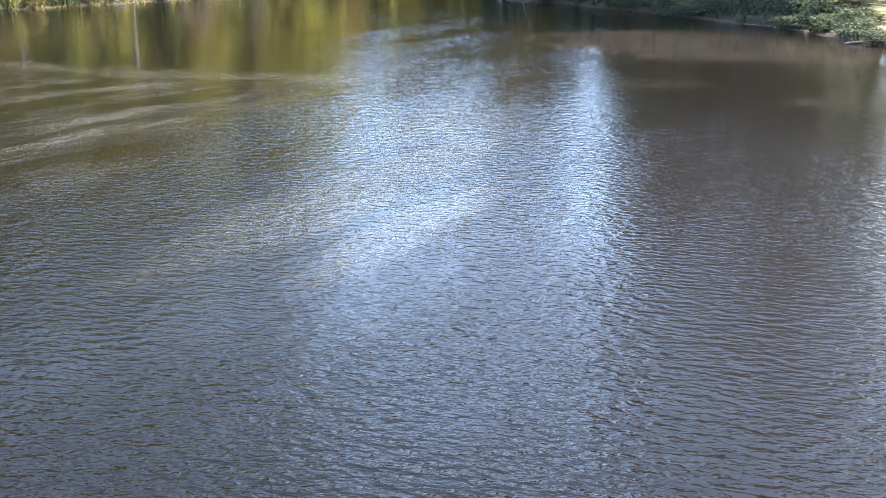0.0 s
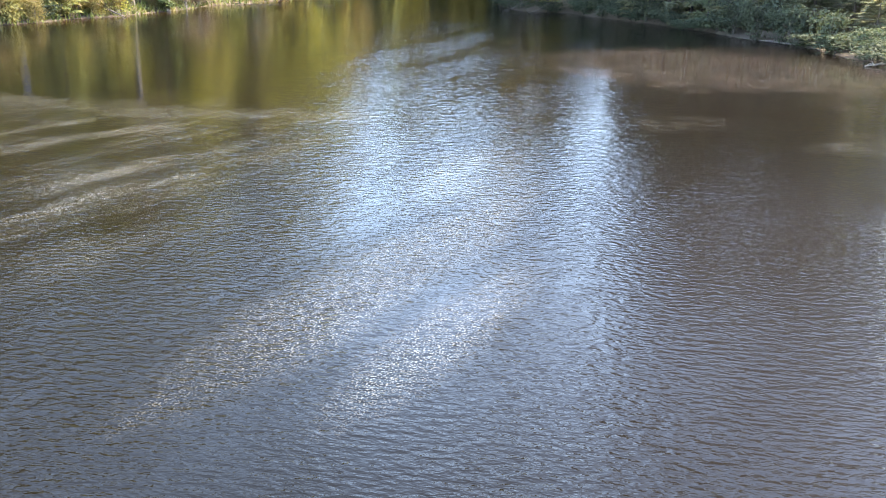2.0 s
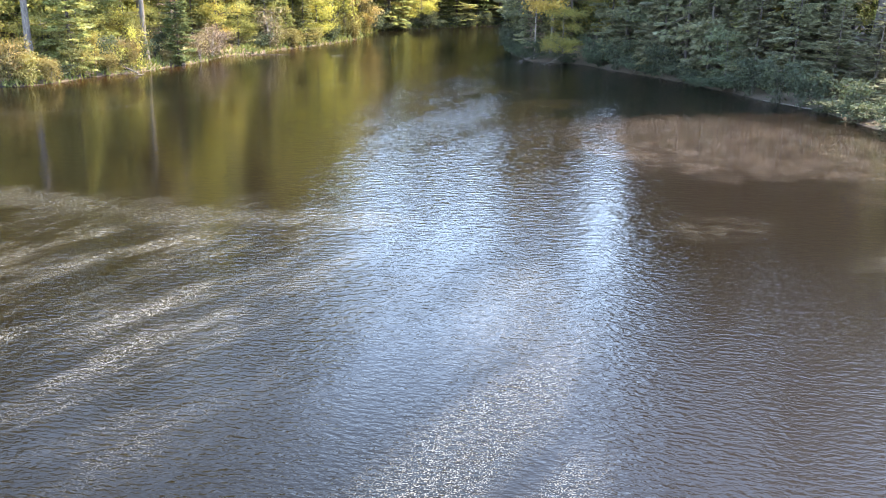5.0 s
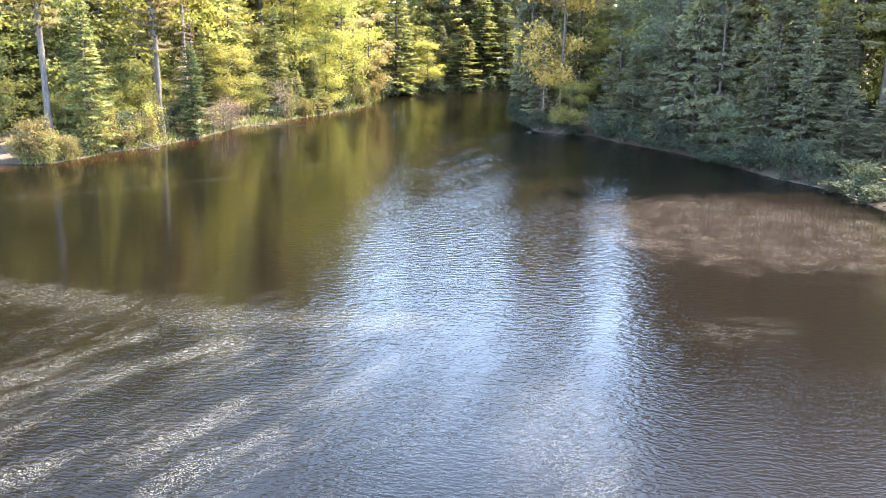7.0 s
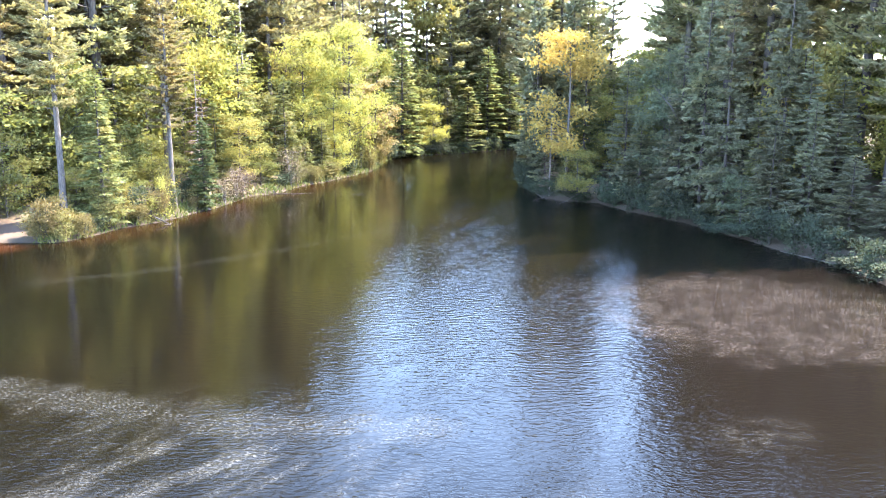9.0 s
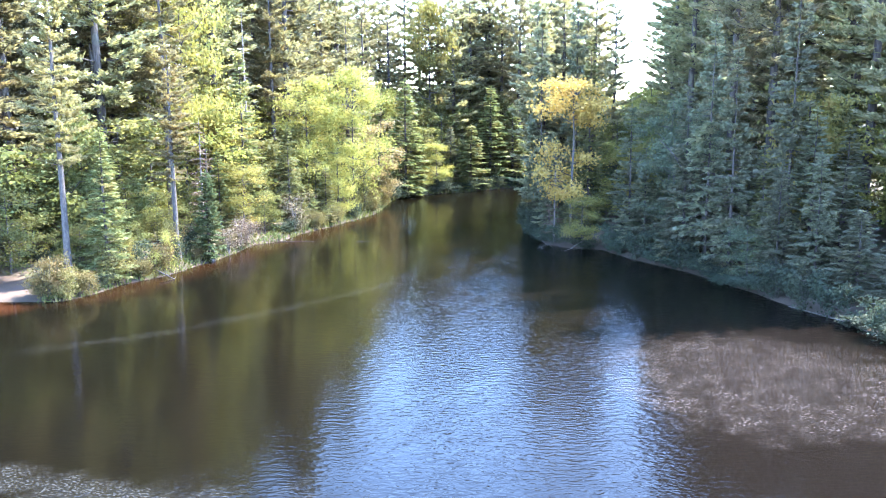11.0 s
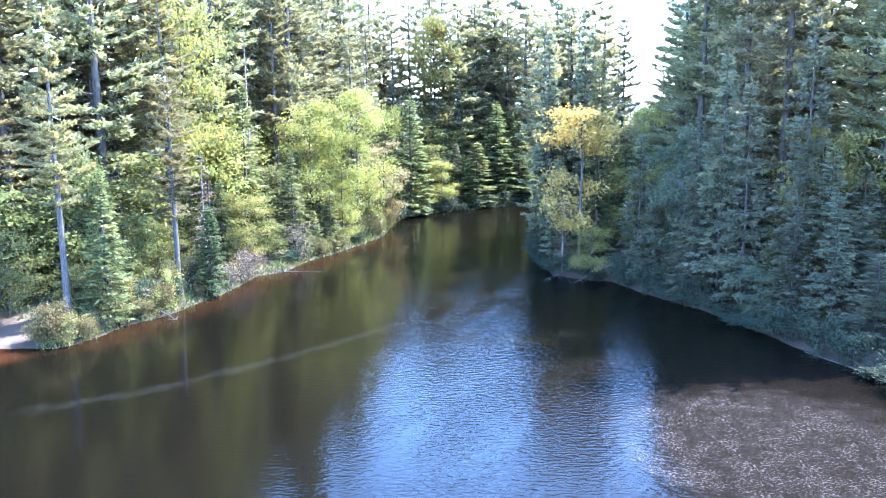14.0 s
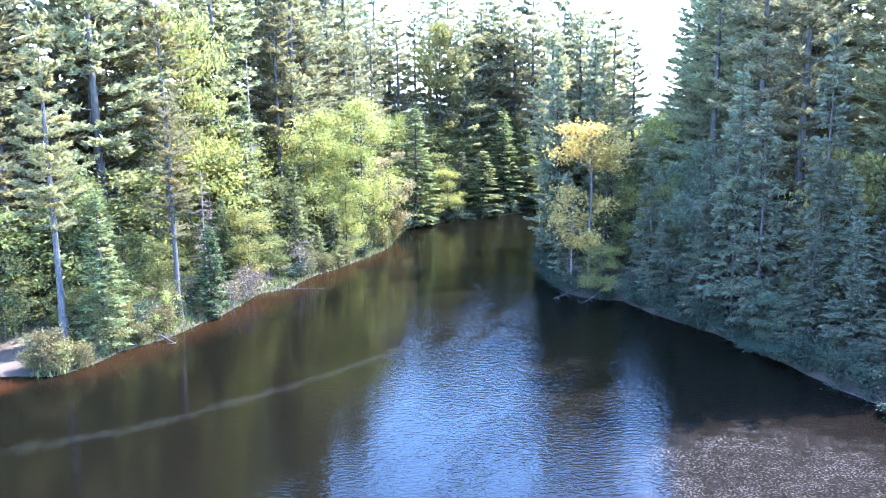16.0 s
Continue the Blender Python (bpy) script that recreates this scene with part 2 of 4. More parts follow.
def water_material():
    m = Nodes("pond_water")
    geo = m.add("ShaderNodeNewGeometry")
    xyz = m.add("ShaderNodeSeparateXYZ", Vector=geo.outputs["Position"])
    x, y = xyz.outputs[0], xyz.outputs[1]
    sway = m.math("MULTIPLY", m.math("SUBTRACT", m.noise(m.coords(), 0.11, 3.0), 0.5), 9.0)
    # wind: the cove by the wooded bank lies calm behind its drift line, the rest is ruffled in slanting bands
    bow0 = m.math("MULTIPLY", m.math("MAXIMUM", m.math("SUBTRACT", -12.0, x), 0.0), 0.28)
    calm_y = m.span(m.math("SUBTRACT", m.math("ADD", y, m.math("MULTIPLY", sway, 0.25)), bow0), 37.4, 40.2)
    calm_x = m.span(m.math("ADD", x, m.math("ADD", m.math("MULTIPLY", sway, 0.5), m.math("MULTIPLY", m.math("SUBTRACT", y, 40.0), -0.06))), -5.0, -15.0)
    calm = m.math("MULTIPLY", calm_y, calm_x)
    lee = m.math("MAXIMUM", m.math("MULTIPLY", m.near(16.0, 38.0, 2.0, 15.0, 0.8, 20), 0.2), m.math("MULTIPLY", m.near(12.5, 43.0, 2.0, 6.0, 0.8, 10), 0.5))
    lee = m.math("MAXIMUM", lee, m.math("MULTIPLY", m.near(18.0, 56.0, 5.0, 15.0, 1.1, -12), 0.85))
    far = m.span(y, 95.0, 125.0, 0.0, 0.25)
    bands = m.noise(m.coords(0.30, 0.075, 1.0, 24), 1.0, 4.0, 0.6)
    ruffle = m.span(bands, 0.36, 0.60, 0.55, 1.0)
    still = m.math("MAXIMUM", m.math("MULTIPLY", calm, 0.72), m.math("MAXIMUM", lee, far))
    wind = m.math("MULTIPLY", ruffle, m.math("SUBTRACT", 1.0, still))
    # ripples: long crests across the wind, finer ones on top, dying away up the narrows
    reach = m.span(y, 14.0, 60.0, 0.82, 1.15)
    swell = m.math("MULTIPLY", m.noise(m.coords(0.8, 1.7, 1.0, -14), 1.7, 2.0, 0.5), 0.5)
    long = m.math("MULTIPLY", m.noise(m.coords(0.66, 1.6, 1.0, 4), 2.3, 2.0, 0.5), m.span(y, 16.0, 46.0, 0.3, 0.95))
    rip = m.math("MULTIPLY", m.noise(m.coords(0.85, 1.75, 1.0, 12), 4.6, 2.0, 0.5), m.span(y, 14.0, 50.0, 1.0, 0.22))
    fine = m.math("MULTIPLY", m.noise(m.coords(0.6, 1.9, 1.0, -10), 12.0, 2.0, 0.6), m.span(y, 10.0, 30.0, 0.22, 0.0))
    h = m.math("ADD", m.math("ADD", long, swell), m.math("ADD", rip, fine))
    bump = m.add("ShaderNodeBump", Height=h, Strength=1.0)
    m.plug(bump.inputs["Distance"], m.math("MULTIPLY", m.math("MULTIPLY", wind, reach), 0.047))
    # body colour: clear brown, redder over the sandy shallows
    body = m.mix(m.near(-46, 75.0, 2.0, 6.0, 1.4), (0.0026, 0.0021, 0.0013), (0.026, 0.0095, 0.0042))
    shallow = m.math("SUBTRACT", x, m.math("SUBTRACT", m.math("MULTIPLY", y, 0.386), 68.9))
    shallow = m.math("MULTIPLY", m.span(shallow, 6.5, 1.0), m.math("MULTIPLY", m.span(y, 74.0, 80.0), m.span(y, 142.0, 132.0)))
    body = m.mix(m.math("MULTIPLY", shallow, 0.45), body, (0.022, 0.0095, 0.004))
    body = m.mix(m.math("MULTIPLY", m.near(20.0, 50.0, 8.0, 27.0, 0.8, -15), 0.9), body, (0.0048, 0.0035, 0.0028))
    body = m.mix(m.math("MULTIPLY", m.near(9.0, 17.0, 3.0, 14.0, 0.7, 0), 0.9), body, (0.0068, 0.0060, 0.0063))
    # pollen and foam flecks: a raft under the shaded bank, slanting bands, and two curved drift lines
    grain = m.noise(m.coords(1.0, 1.1, 1.0, 6), 24.0, 1.0, 0.5)
    clump = m.noise(m.coords(1.0, 1.3, 1.0, -12), 5.0, 3.0, 0.6)
    fleck = m.span(m.math("ADD", m.math("MULTIPLY", grain, 0.7), m.math("MULTIPLY", clump, 0.3)), 0.53, 0.61)
    coarse = m.math("ADD", m.math("MULTIPLY", m.noise(m.coords(1.0, 1.3, 1.0, 6), 6.0, 2.0, 0.6), 0.8), m.math("MULTIPLY", m.noise(m.coords(1.0, 1.6, 1.0, -12), 1.2, 3.0, 0.6), 0.2))
    fleck = m.mix(m.span(y, 24.0, 40.0), fleck, m.span(coarse, 0.49, 0.66, 0.08, 0.7))
    rag = m.math("SUBTRACT", m.noise(m.coords(0.9, 0.40, 1.0, 22), 0.8, 5.0, 0.68), 0.5)
    silt = m.math("SUBTRACT", m.noise(m.coords(0.6, 0.8, 1.0, 10), 0.75, 6.0, 0.78), 0.5)

    def frayed(mask, noise, amount):
        return m.math("MULTIPLY", m.span(m.math("ADD", mask, m.math("MULTIPLY", noise, amount)), 0.15, 1.15), m.span(mask, 0.0, 0.05))

    # fleck raft; its shoreward fade also draws in the bank's shadow
    raft = m.math("MAXIMUM", m.near(14.6, 56.0, 6.5, 12.5, 0.95, -14), m.near(20.5, 53.0, 3.5, 9.0, 0.8, -10))
    raft = m.math("MULTIPLY", m.math("MULTIPLY", frayed(raft, silt, 3.4), m.span(m.noise(m.coords(0.55, 0.3, 1.0, 8), 1.0, 5.0, 0.7), 0.34, 0.62, 0.35, 1.0)), 0.78)
    spot = m.math("MAXIMUM", m.near(8.6, 37.2, 0.3, 3.8, 1.5, 12), m.near(15.5, 33.0, 0.3, 4.5, 1.3, 25))
    spot = m.math("MAXIMUM", spot, m.near(19.0, 42.0, 0.5, 4.5, 0.8, 0))
    spot = m.math("MULTIPLY", m.math("MULTIPLY", spot, m.span(silt, -0.08, 0.22)), 0.4)
    band = m.near(-2.4, 19.8, 0.6, 2.1, 0.18, -29)
    band = m.math("MAXIMUM", band, m.near(-1.4, 16.2, 0.3, 1.4, 0.22, -28))
    band = m.math("MAXIMUM", band, m.math("MULTIPLY", m.near(-0.6, 28.0, 0.8, 3.2, 0.42, -12), 0.8))
    band = m.math("MULTIPLY", frayed(band, rag, 1.4), 0.2)
    streak = m.span(m.noise(m.coords(0.55, 0.15, 1.0, 33), 1.0, 6.0, 0.70), 0.44, 0.70)
    band = m.math("MAXIMUM", band, m.math("MULTIPLY", m.math("MULTIPLY", streak, 0.40), m.near(-15.5, 29.5, 5.0, 13.5, 0.9)))
    band = m.math("MAXIMUM", band, m.math("MAXIMUM", raft, spot))
    bow = m.math("MULTIPLY", m.math("MAXIMUM", m.math("SUBTRACT", -12.0, x), 0.0), 0.28)
    line = m.math("SUBTRACT", m.math("ADD", y, m.math("MULTIPLY", sway, 0.25)), m.math("ADD", bow, 37.6))
    near_line = m.math("MULTIPLY", m.span(m.math("ABSOLUTE", line), 3.0, 0.0), m.span(x, 0.0, -8.0))
    band = m.math("MAXIMUM", band, m.math("MULTIPLY", frayed(near_line, rag, 2.8), 0.20))
    u = m.math("ADD", x, 10.5)
    arc = m.math("ADD", m.math("ADD", 85.0, m.math("MULTIPLY", u, 1.35)), m.math("MULTIPLY", m.math("MULTIPLY", u, u), 0.018))
    off = m.math("ABSOLUTE", m.math("SUBTRACT", m.math("ADD", y, m.math("MULTIPLY", sway, 0.15)), arc))
    second = m.math("MULTIPLY", m.span(off, 1.7, 0.0), m.math("MULTIPLY", m.span(x, -8.0, -11.0), m.span(x, -38.0, -33.0)))
    band = m.math("MAXIMUM", band, m.math("MULTIPLY", frayed(second, rag, 4.0), 0.065))
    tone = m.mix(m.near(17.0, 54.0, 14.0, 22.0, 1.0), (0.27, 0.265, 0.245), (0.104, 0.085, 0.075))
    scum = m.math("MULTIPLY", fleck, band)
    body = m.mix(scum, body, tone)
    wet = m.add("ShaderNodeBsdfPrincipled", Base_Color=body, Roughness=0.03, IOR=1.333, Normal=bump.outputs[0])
    m.plug(wet.inputs["Specular IOR Level"], m.math("SUBTRACT", 0.17, m.math("MULTIPLY", scum, 0.14)))
    return m.finish(wet.outputs[0])


water = sheet("water", np.linspace(-90, 60, 60), np.linspace(-110, 200, 120), lambda x, y: x * 0, water_material())
tagged(water, "dark brown pond water ruffled by wind, mirroring trees", "water", kind="structure")


# ---- trees ----
class Growth:
    """Collects the wood (tubes) and the leaves (small pointed blades) of one plant."""

    def __init__(self, seed):
        self.rng = np.random.default_rng(seed)
        self.wv, self.wf, self.count = [], [], 0
        self.blades = []

    def tube(self, points, radii, sides=6):
        points = np.asarray(points, float)
        n = len(points)
        ways = np.gradient(points, axis=0)
        ways /= np.linalg.norm(ways, axis=1)[:, None] + 1e-9
        a = np.cross(ways, (0.31, 0.17, 0.93) if abs(ways[0, 2]) < 0.9 else (1.0, 0.1, 0.0))
        a /= np.linalg.norm(a, axis=1)[:, None] + 1e-9
        b = np.cross(ways, a)
        t = np.linspace(0, 2 * np.pi, sides, endpoint=False)
        ring = a[:, None, :] * np.cos(t)[None, :, None] + b[:, None, :] * np.sin(t)[None, :, None]
        self.wv.append((points[:, None, :] + ring * np.asarray(radii)[:, None, None]).reshape(-1, 3))
        i = np.arange(n * sides).reshape(n, sides) + self.count
        j = np.roll(i, -1, 1)
        self.wf.append(np.stack([i[:-1], j[:-1], j[1:], i[1:]], -1).reshape(-1, 4))
        self.count += n * sides

    def leaves(self, at, way, up, length, width):
        """Pointed blades: at, way and up are rows of three."""
        at, way, up = np.atleast_2d(at), np.atleast_2d(way), np.atleast_2d(up)
        way = way / (np.linalg.norm(way, axis=1)[:, None] + 1e-9)
        side = np.cross(way, up)
        side /= np.linalg.norm(side, axis=1)[:, None] + 1e-9
        length, width = np.broadcast_to(length, len(at))[:, None], np.broadcast_to(width, len(at))[:, None]
        foot = at + way * length * 0.1
        self.blades.append(np.stack([foot + side * width * 0.5, at + way * length, foot - side * width * 0.5], 1))

    def wood(self, name):
        return mesh_of(name, np.concatenate(self.wv), np.concatenate(self.wf))

    def foliage(self, name):
        v = np.concatenate(self.blades).reshape(-1, 3)
        return mesh_of(name, v, np.arange(len(v)).reshape(-1, 3), False)


def bole(g, h, radius, lean=0.02, bends=8, sides=9, top=0.06):
    """A tapered, slightly crooked trunk; gives the function height -> centre."""
    z = np.linspace(-0.4, h, bends + 1)
    off = np.cumsum(g.rng.normal(0, lean * h / bends, (bends + 1, 2)), 0)
    off -= off[0]
    r = radius * ((1 - np.clip(z, 0, h) / h) ** 0.8 * (1 - top) + top)
    r[0] *= 1.35
    g.tube(np.c_[off, z], r, sides)
    return lambda q: np.array([np.interp(q, z, off[:, 0]), np.interp(q, z, off[:, 1]), q])


def white_pine(seed, h=32.0, spread=4.6, bare=0.38, fine=1.0):
    """Whorls of long level boughs, each carrying a flat plume of upswept needle tufts."""
    g = Growth(seed)
    rng = g.rng
    at = bole(g, h, 0.0122 * h + 0.05, 0.012)
    twigs = Growth(seed + 1)
    z = bare * h
    while z < h * 0.985:
        u = (z - bare * h) / (h * (1 - bare))
        reach = spread * min(1.0, 0.60 + 1.8 * u) * ((1 - u) ** 0.60 * 0.95 + 0.08)
        for k in range(rng.integers(5, 9)):
            if rng.random() < 0.10:
                continue
            a = rng.uniform(0, 2 * np.pi)
            length = reach * rng.uniform(0.45, 1.18)
            rise = -0.10 + 0.52 * u + rng.normal(0, 0.07)
            s = np.array((0.0, 0.3, 0.65, 1.0))
            out = length * s
            lift = length * (rise * s + 0.14 * s ** 3)
            bend = a + rng.normal(0, 0.14) * s
            pts = at(z) + np.c_[out * np.cos(bend), out * np.sin(bend), lift]
            if fine > 0.6 or k % 2:
                twigs.tube(pts, 0.012 * length * (1 - 0.8 * s) + 0.008, 3)
            n = max(5, int(length * 15.0 * fine))
            q = rng.uniform(0.08, 1.0, n) ** 0.72
            cen = np.stack([np.interp(q, s, pts[:, i]) for i in range(3)], -1)
            off = rng.uniform(-1, 1, n) * 0.36 * length * (1.15 - q)
            cen += np.c_[-np.sin(a) * off, np.cos(a) * off, rng.normal(0.02, 0.05, n)]
            for c in range(4):
                turn = a + np.sign(off) * rng.uniform(0.0, 1.0, n) + rng.normal(0, 0.5, n)
                way = np.c_[np.cos(turn), np.sin(turn), rng.normal(0.30, 0.30, n)]
                up = np.c_[rng.normal(0, 1.0, n), rng.normal(0, 1.0, n), np.full(n, 0.6)]
                g.leaves(cen + rng.normal(0, 0.07, (n, 3)), way, up, rng.uniform(0.28, 0.54, n) / fine ** 0.36, rng.uniform(0.12, 0.20, n) / fine ** 0.36)
        z += rng.uniform(0.75, 1.35) * (h / 32)
    g.leaves(np.tile(at(h * 0.985), (10, 1)), rng.normal(0, 0.35, (10, 3)) + (0, 0, 1), rng.normal(0, 1, (10, 3)), 0.8, 0.2)
    return g, twigs


def spire(seed, h=14.0, spread=2.6, droop=0.22, dense=1.0, start=0.05, blade=0.42, ragged=0.12, taper=0.8):
    """Spruce, fir and hemlock: tiers of flat drooping sprays on a cone."""
    g = Growth(seed)
    rng = g.rng
    at = bole(g, h, 0.009 * h + 0.04, 0.008)
    twigs = Growth(seed + 1)
    z = start * h
    while z < h * 0.99:
        u = z / h
        reach = spread * ((1 - u) ** taper) * (0.75 + 0.25 * min(1, u * 6)) + 0.10
        for k in range(rng.integers(4, 7)):
            if rng.random() < ragged:
                continue
            a = rng.uniform(0, 2 * np.pi)
            length = reach * rng.uniform(0.62, 1.12)
            fall = droop * (1.1 - 1.6 * u) + rng.normal(0, 0.06)
            s = np.array((0.0, 0.45, 1.0))
            pts = at(z) + np.c_[length * s * np.cos(a), length * s * np.sin(a), length * (-fall * s * 1.5 + 0.75 * fall * s ** 3)]
            twigs.tube(pts, 0.010 * length * (1 - 0.8 * s) + 0.005, 3)
            n = max(3, int(length * 7.5 * dense))
            q = rng.uniform(0.12, 1.0, n) ** 0.7
            cen = np.stack([np.interp(q, s, pts[:, i]) for i in range(3)], -1)
            off = rng.uniform(-1, 1, n) * 0.34 * length * (1.1 - q)
            cen += np.c_[-np.sin(a) * off, np.cos(a) * off, -np.abs(off) * 0.15 + rng.normal(0, 0.03, n)]
            for c in range(2):
                turn = a + np.sign(off) * rng.uniform(0.2, 1.1, n) + rng.normal(0, 0.25, n)
                way = np.c_[np.cos(turn), np.sin(turn), rng.normal(-0.15 + 0.3 * u, 0.20, n)]
                up = np.c_[rng.normal(0, 0.7, n), rng.normal(0, 0.7, n), np.full(n, 0.8)]
                g.leaves(cen, way, up, blade * rng.uniform(0.7, 1.4, n), blade * 0.45 * rng.uniform(0.7, 1.3, n))
        z += rng.uniform(0.26, 0.44) * max(0.7, h / 15)
    g.leaves(np.tile(at(h * 0.99), (5, 1)), rng.normal(0, 0.25, (5, 3)) + (0, 0, 1), rng.normal(0, 1, (5, 3)), 0.5, 0.12)
    return g, twigs


def broadleaf(seed, h=12.0, spread=3.2, amount=3200, leaf=0.30, low=0.18, stems=1, radius=None, limbs=26):
    """Birch, maple and shrubs: forking limbs, each ending in ragged sprays of leaves."""
    g = Growth(seed)
    rng = g.rng
    twigs = Growth(seed + 1)
    spots = []
    for st in range(stems):
        if stems == 1:
            at = bole(g, h * 0.86, radius or 0.0085 * h + 0.03, 0.03, 9, 7)
        else:
            a = rng.uniform(0, 2 * np.pi)
            lean = rng.uniform(0.15, 0.6) * spread
            s = np.linspace(0, 1, 7)
            hh = h * rng.uniform(0.65, 0.95)
            pts = np.c_[lean * s ** 1.3 * np.cos(a), lean * s ** 1.3 * np.sin(a), hh * s - 0.1 * (s < 0.01)]
            g.tube(pts, (0.012 * h + 0.015) * (1.05 - s), 5)
            at = lambda q, p=pts: np.array([np.interp(q, p[:, 2], p[:, i]) for i in range(3)])
        for k in range(max(5, int(limbs / stems))):
            u = rng.uniform(low, 0.97)
            base = at(u * h * 0.84)
            a = rng.uniform(0, 2 * np.pi)
            dome = np.sqrt(max(0.05, 1 - ((u - 0.48) / 0.62) ** 2))
            length = spread * dome * rng.uniform(0.55, 1.05) * (1.0 if stems == 1 else 0.6)
            rise = rng.uniform(0.15, 0.75) * (1.15 - 0.6 * u)
            s = np.linspace(0, 1, 5)
            pts = base + np.c_[length * s * np.cos(a), length * s * np.sin(a), length * rise * s - 0.10 * length * s ** 2]
            pts[1:] += rng.normal(0, 0.05 * length, (4, 3))
            twigs.tube(pts, (0.014 * length + 0.008) * (1.05 - s), 4)
            for f in range(4):
                q = rng.uniform(0.35, 1.0)
                p0 = np.array([np.interp(q, s, pts[:, i]) for i in range(3)])
                way = rng.normal(0, 1, 3) * (1, 1, 0.5) + np.array([np.cos(a), np.sin(a), 0.25])
                p1 = p0 + way / np.linalg.norm(way) * length * rng.uniform(0.18, 0.42)
                if limbs >= 26 and stems == 1:
                    twigs.tube(np.stack([p0, (p0 + p1) / 2 + rng.normal(0, 0.04, 3), p1]), np.array([0.014, 0.010, 0.005]), 3)
                spots.append((p1, 0.20 * spread * rng.uniform(0.6, 1.25) + 0.12))
                spots.append(((p0 + p1) / 2, 0.16 * spread * rng.uniform(0.6, 1.2) + 0.10))
    per = max(6, amount // len(spots))
    for p, r in spots:
        n = rng.integers(per // 2, per * 3 // 2 + 1)
        cen = p + rng.normal(0, 1, (n, 3)) * r * np.array((0.75, 0.75, 0.42))
        way = rng.normal(0, 1, (n, 3)) + (0, 0, -0.25)
        up = rng.normal(0, 0.7, (n, 3)) + (0, 0, 1)
        size = leaf * rng.uniform(0.6, 1.35, n)
        g.leaves(cen, way, up, size, size * 0.62)
    return g, twigs


def dead_conifer(seed, h=14.0, spread=1.8, full=1.0):
    """A standing dead tree: bare drooping branches with broken twigs."""
    g = Growth(seed)
    rng = g.rng
    at = bole(g, h, 0.008 * h + 0.04, 0.012, 8, 7, 0.1)
    twigs = Growth(seed + 1)
    z = 0.12 * h
    while z < h * 0.97:
        u = z / h
        for k in range(rng.integers(2, 6)):
            a = rng.uniform(0, 2 * np.pi)
            length = (spread * (1 - u) ** 0.7 + 0.15) * rng.uniform(0.4, 1.15)
            s = np.linspace(0, 1, 5)
            pts = at(z) + np.c_[length * s * np.cos(a), length * s * np.sin(a), -0.18 * length * s + 0.12 * length * s ** 2]
            pts[1:] += rng.normal(0, 0.03 * length, (4, 3))
            twigs.tube(pts, 0.016 * length * (1.03 - s) + 0.006, 4)
            n = int(length * 9 * full)
            if n:
                q = rng.uniform(0.2, 1.0, n)
                cen = np.stack([np.interp(q, s, pts[:, i]) for i in range(3)], -1)
                turn = a + rng.choice((-1, 1), n) * rng.uniform(0.4, 1.2, n)
                way = np.c_[np.cos(turn), np.sin(turn), rng.normal(-0.25, 0.3, n)]
                g.leaves(cen, way, rng.normal(0, 1, (n, 3)), rng.uniform(0.25, 0.6, n), 0.045)
        z += rng.uniform(0.22, 0.5) * h / 12
    return g, twigs


def part(name, mesh, material, parent, label=""):
    ob = new(name, mesh)
    mesh.materials.clear()
    mesh.materials.append(material)
    ob.parent = parent
    return tagged(ob, label)


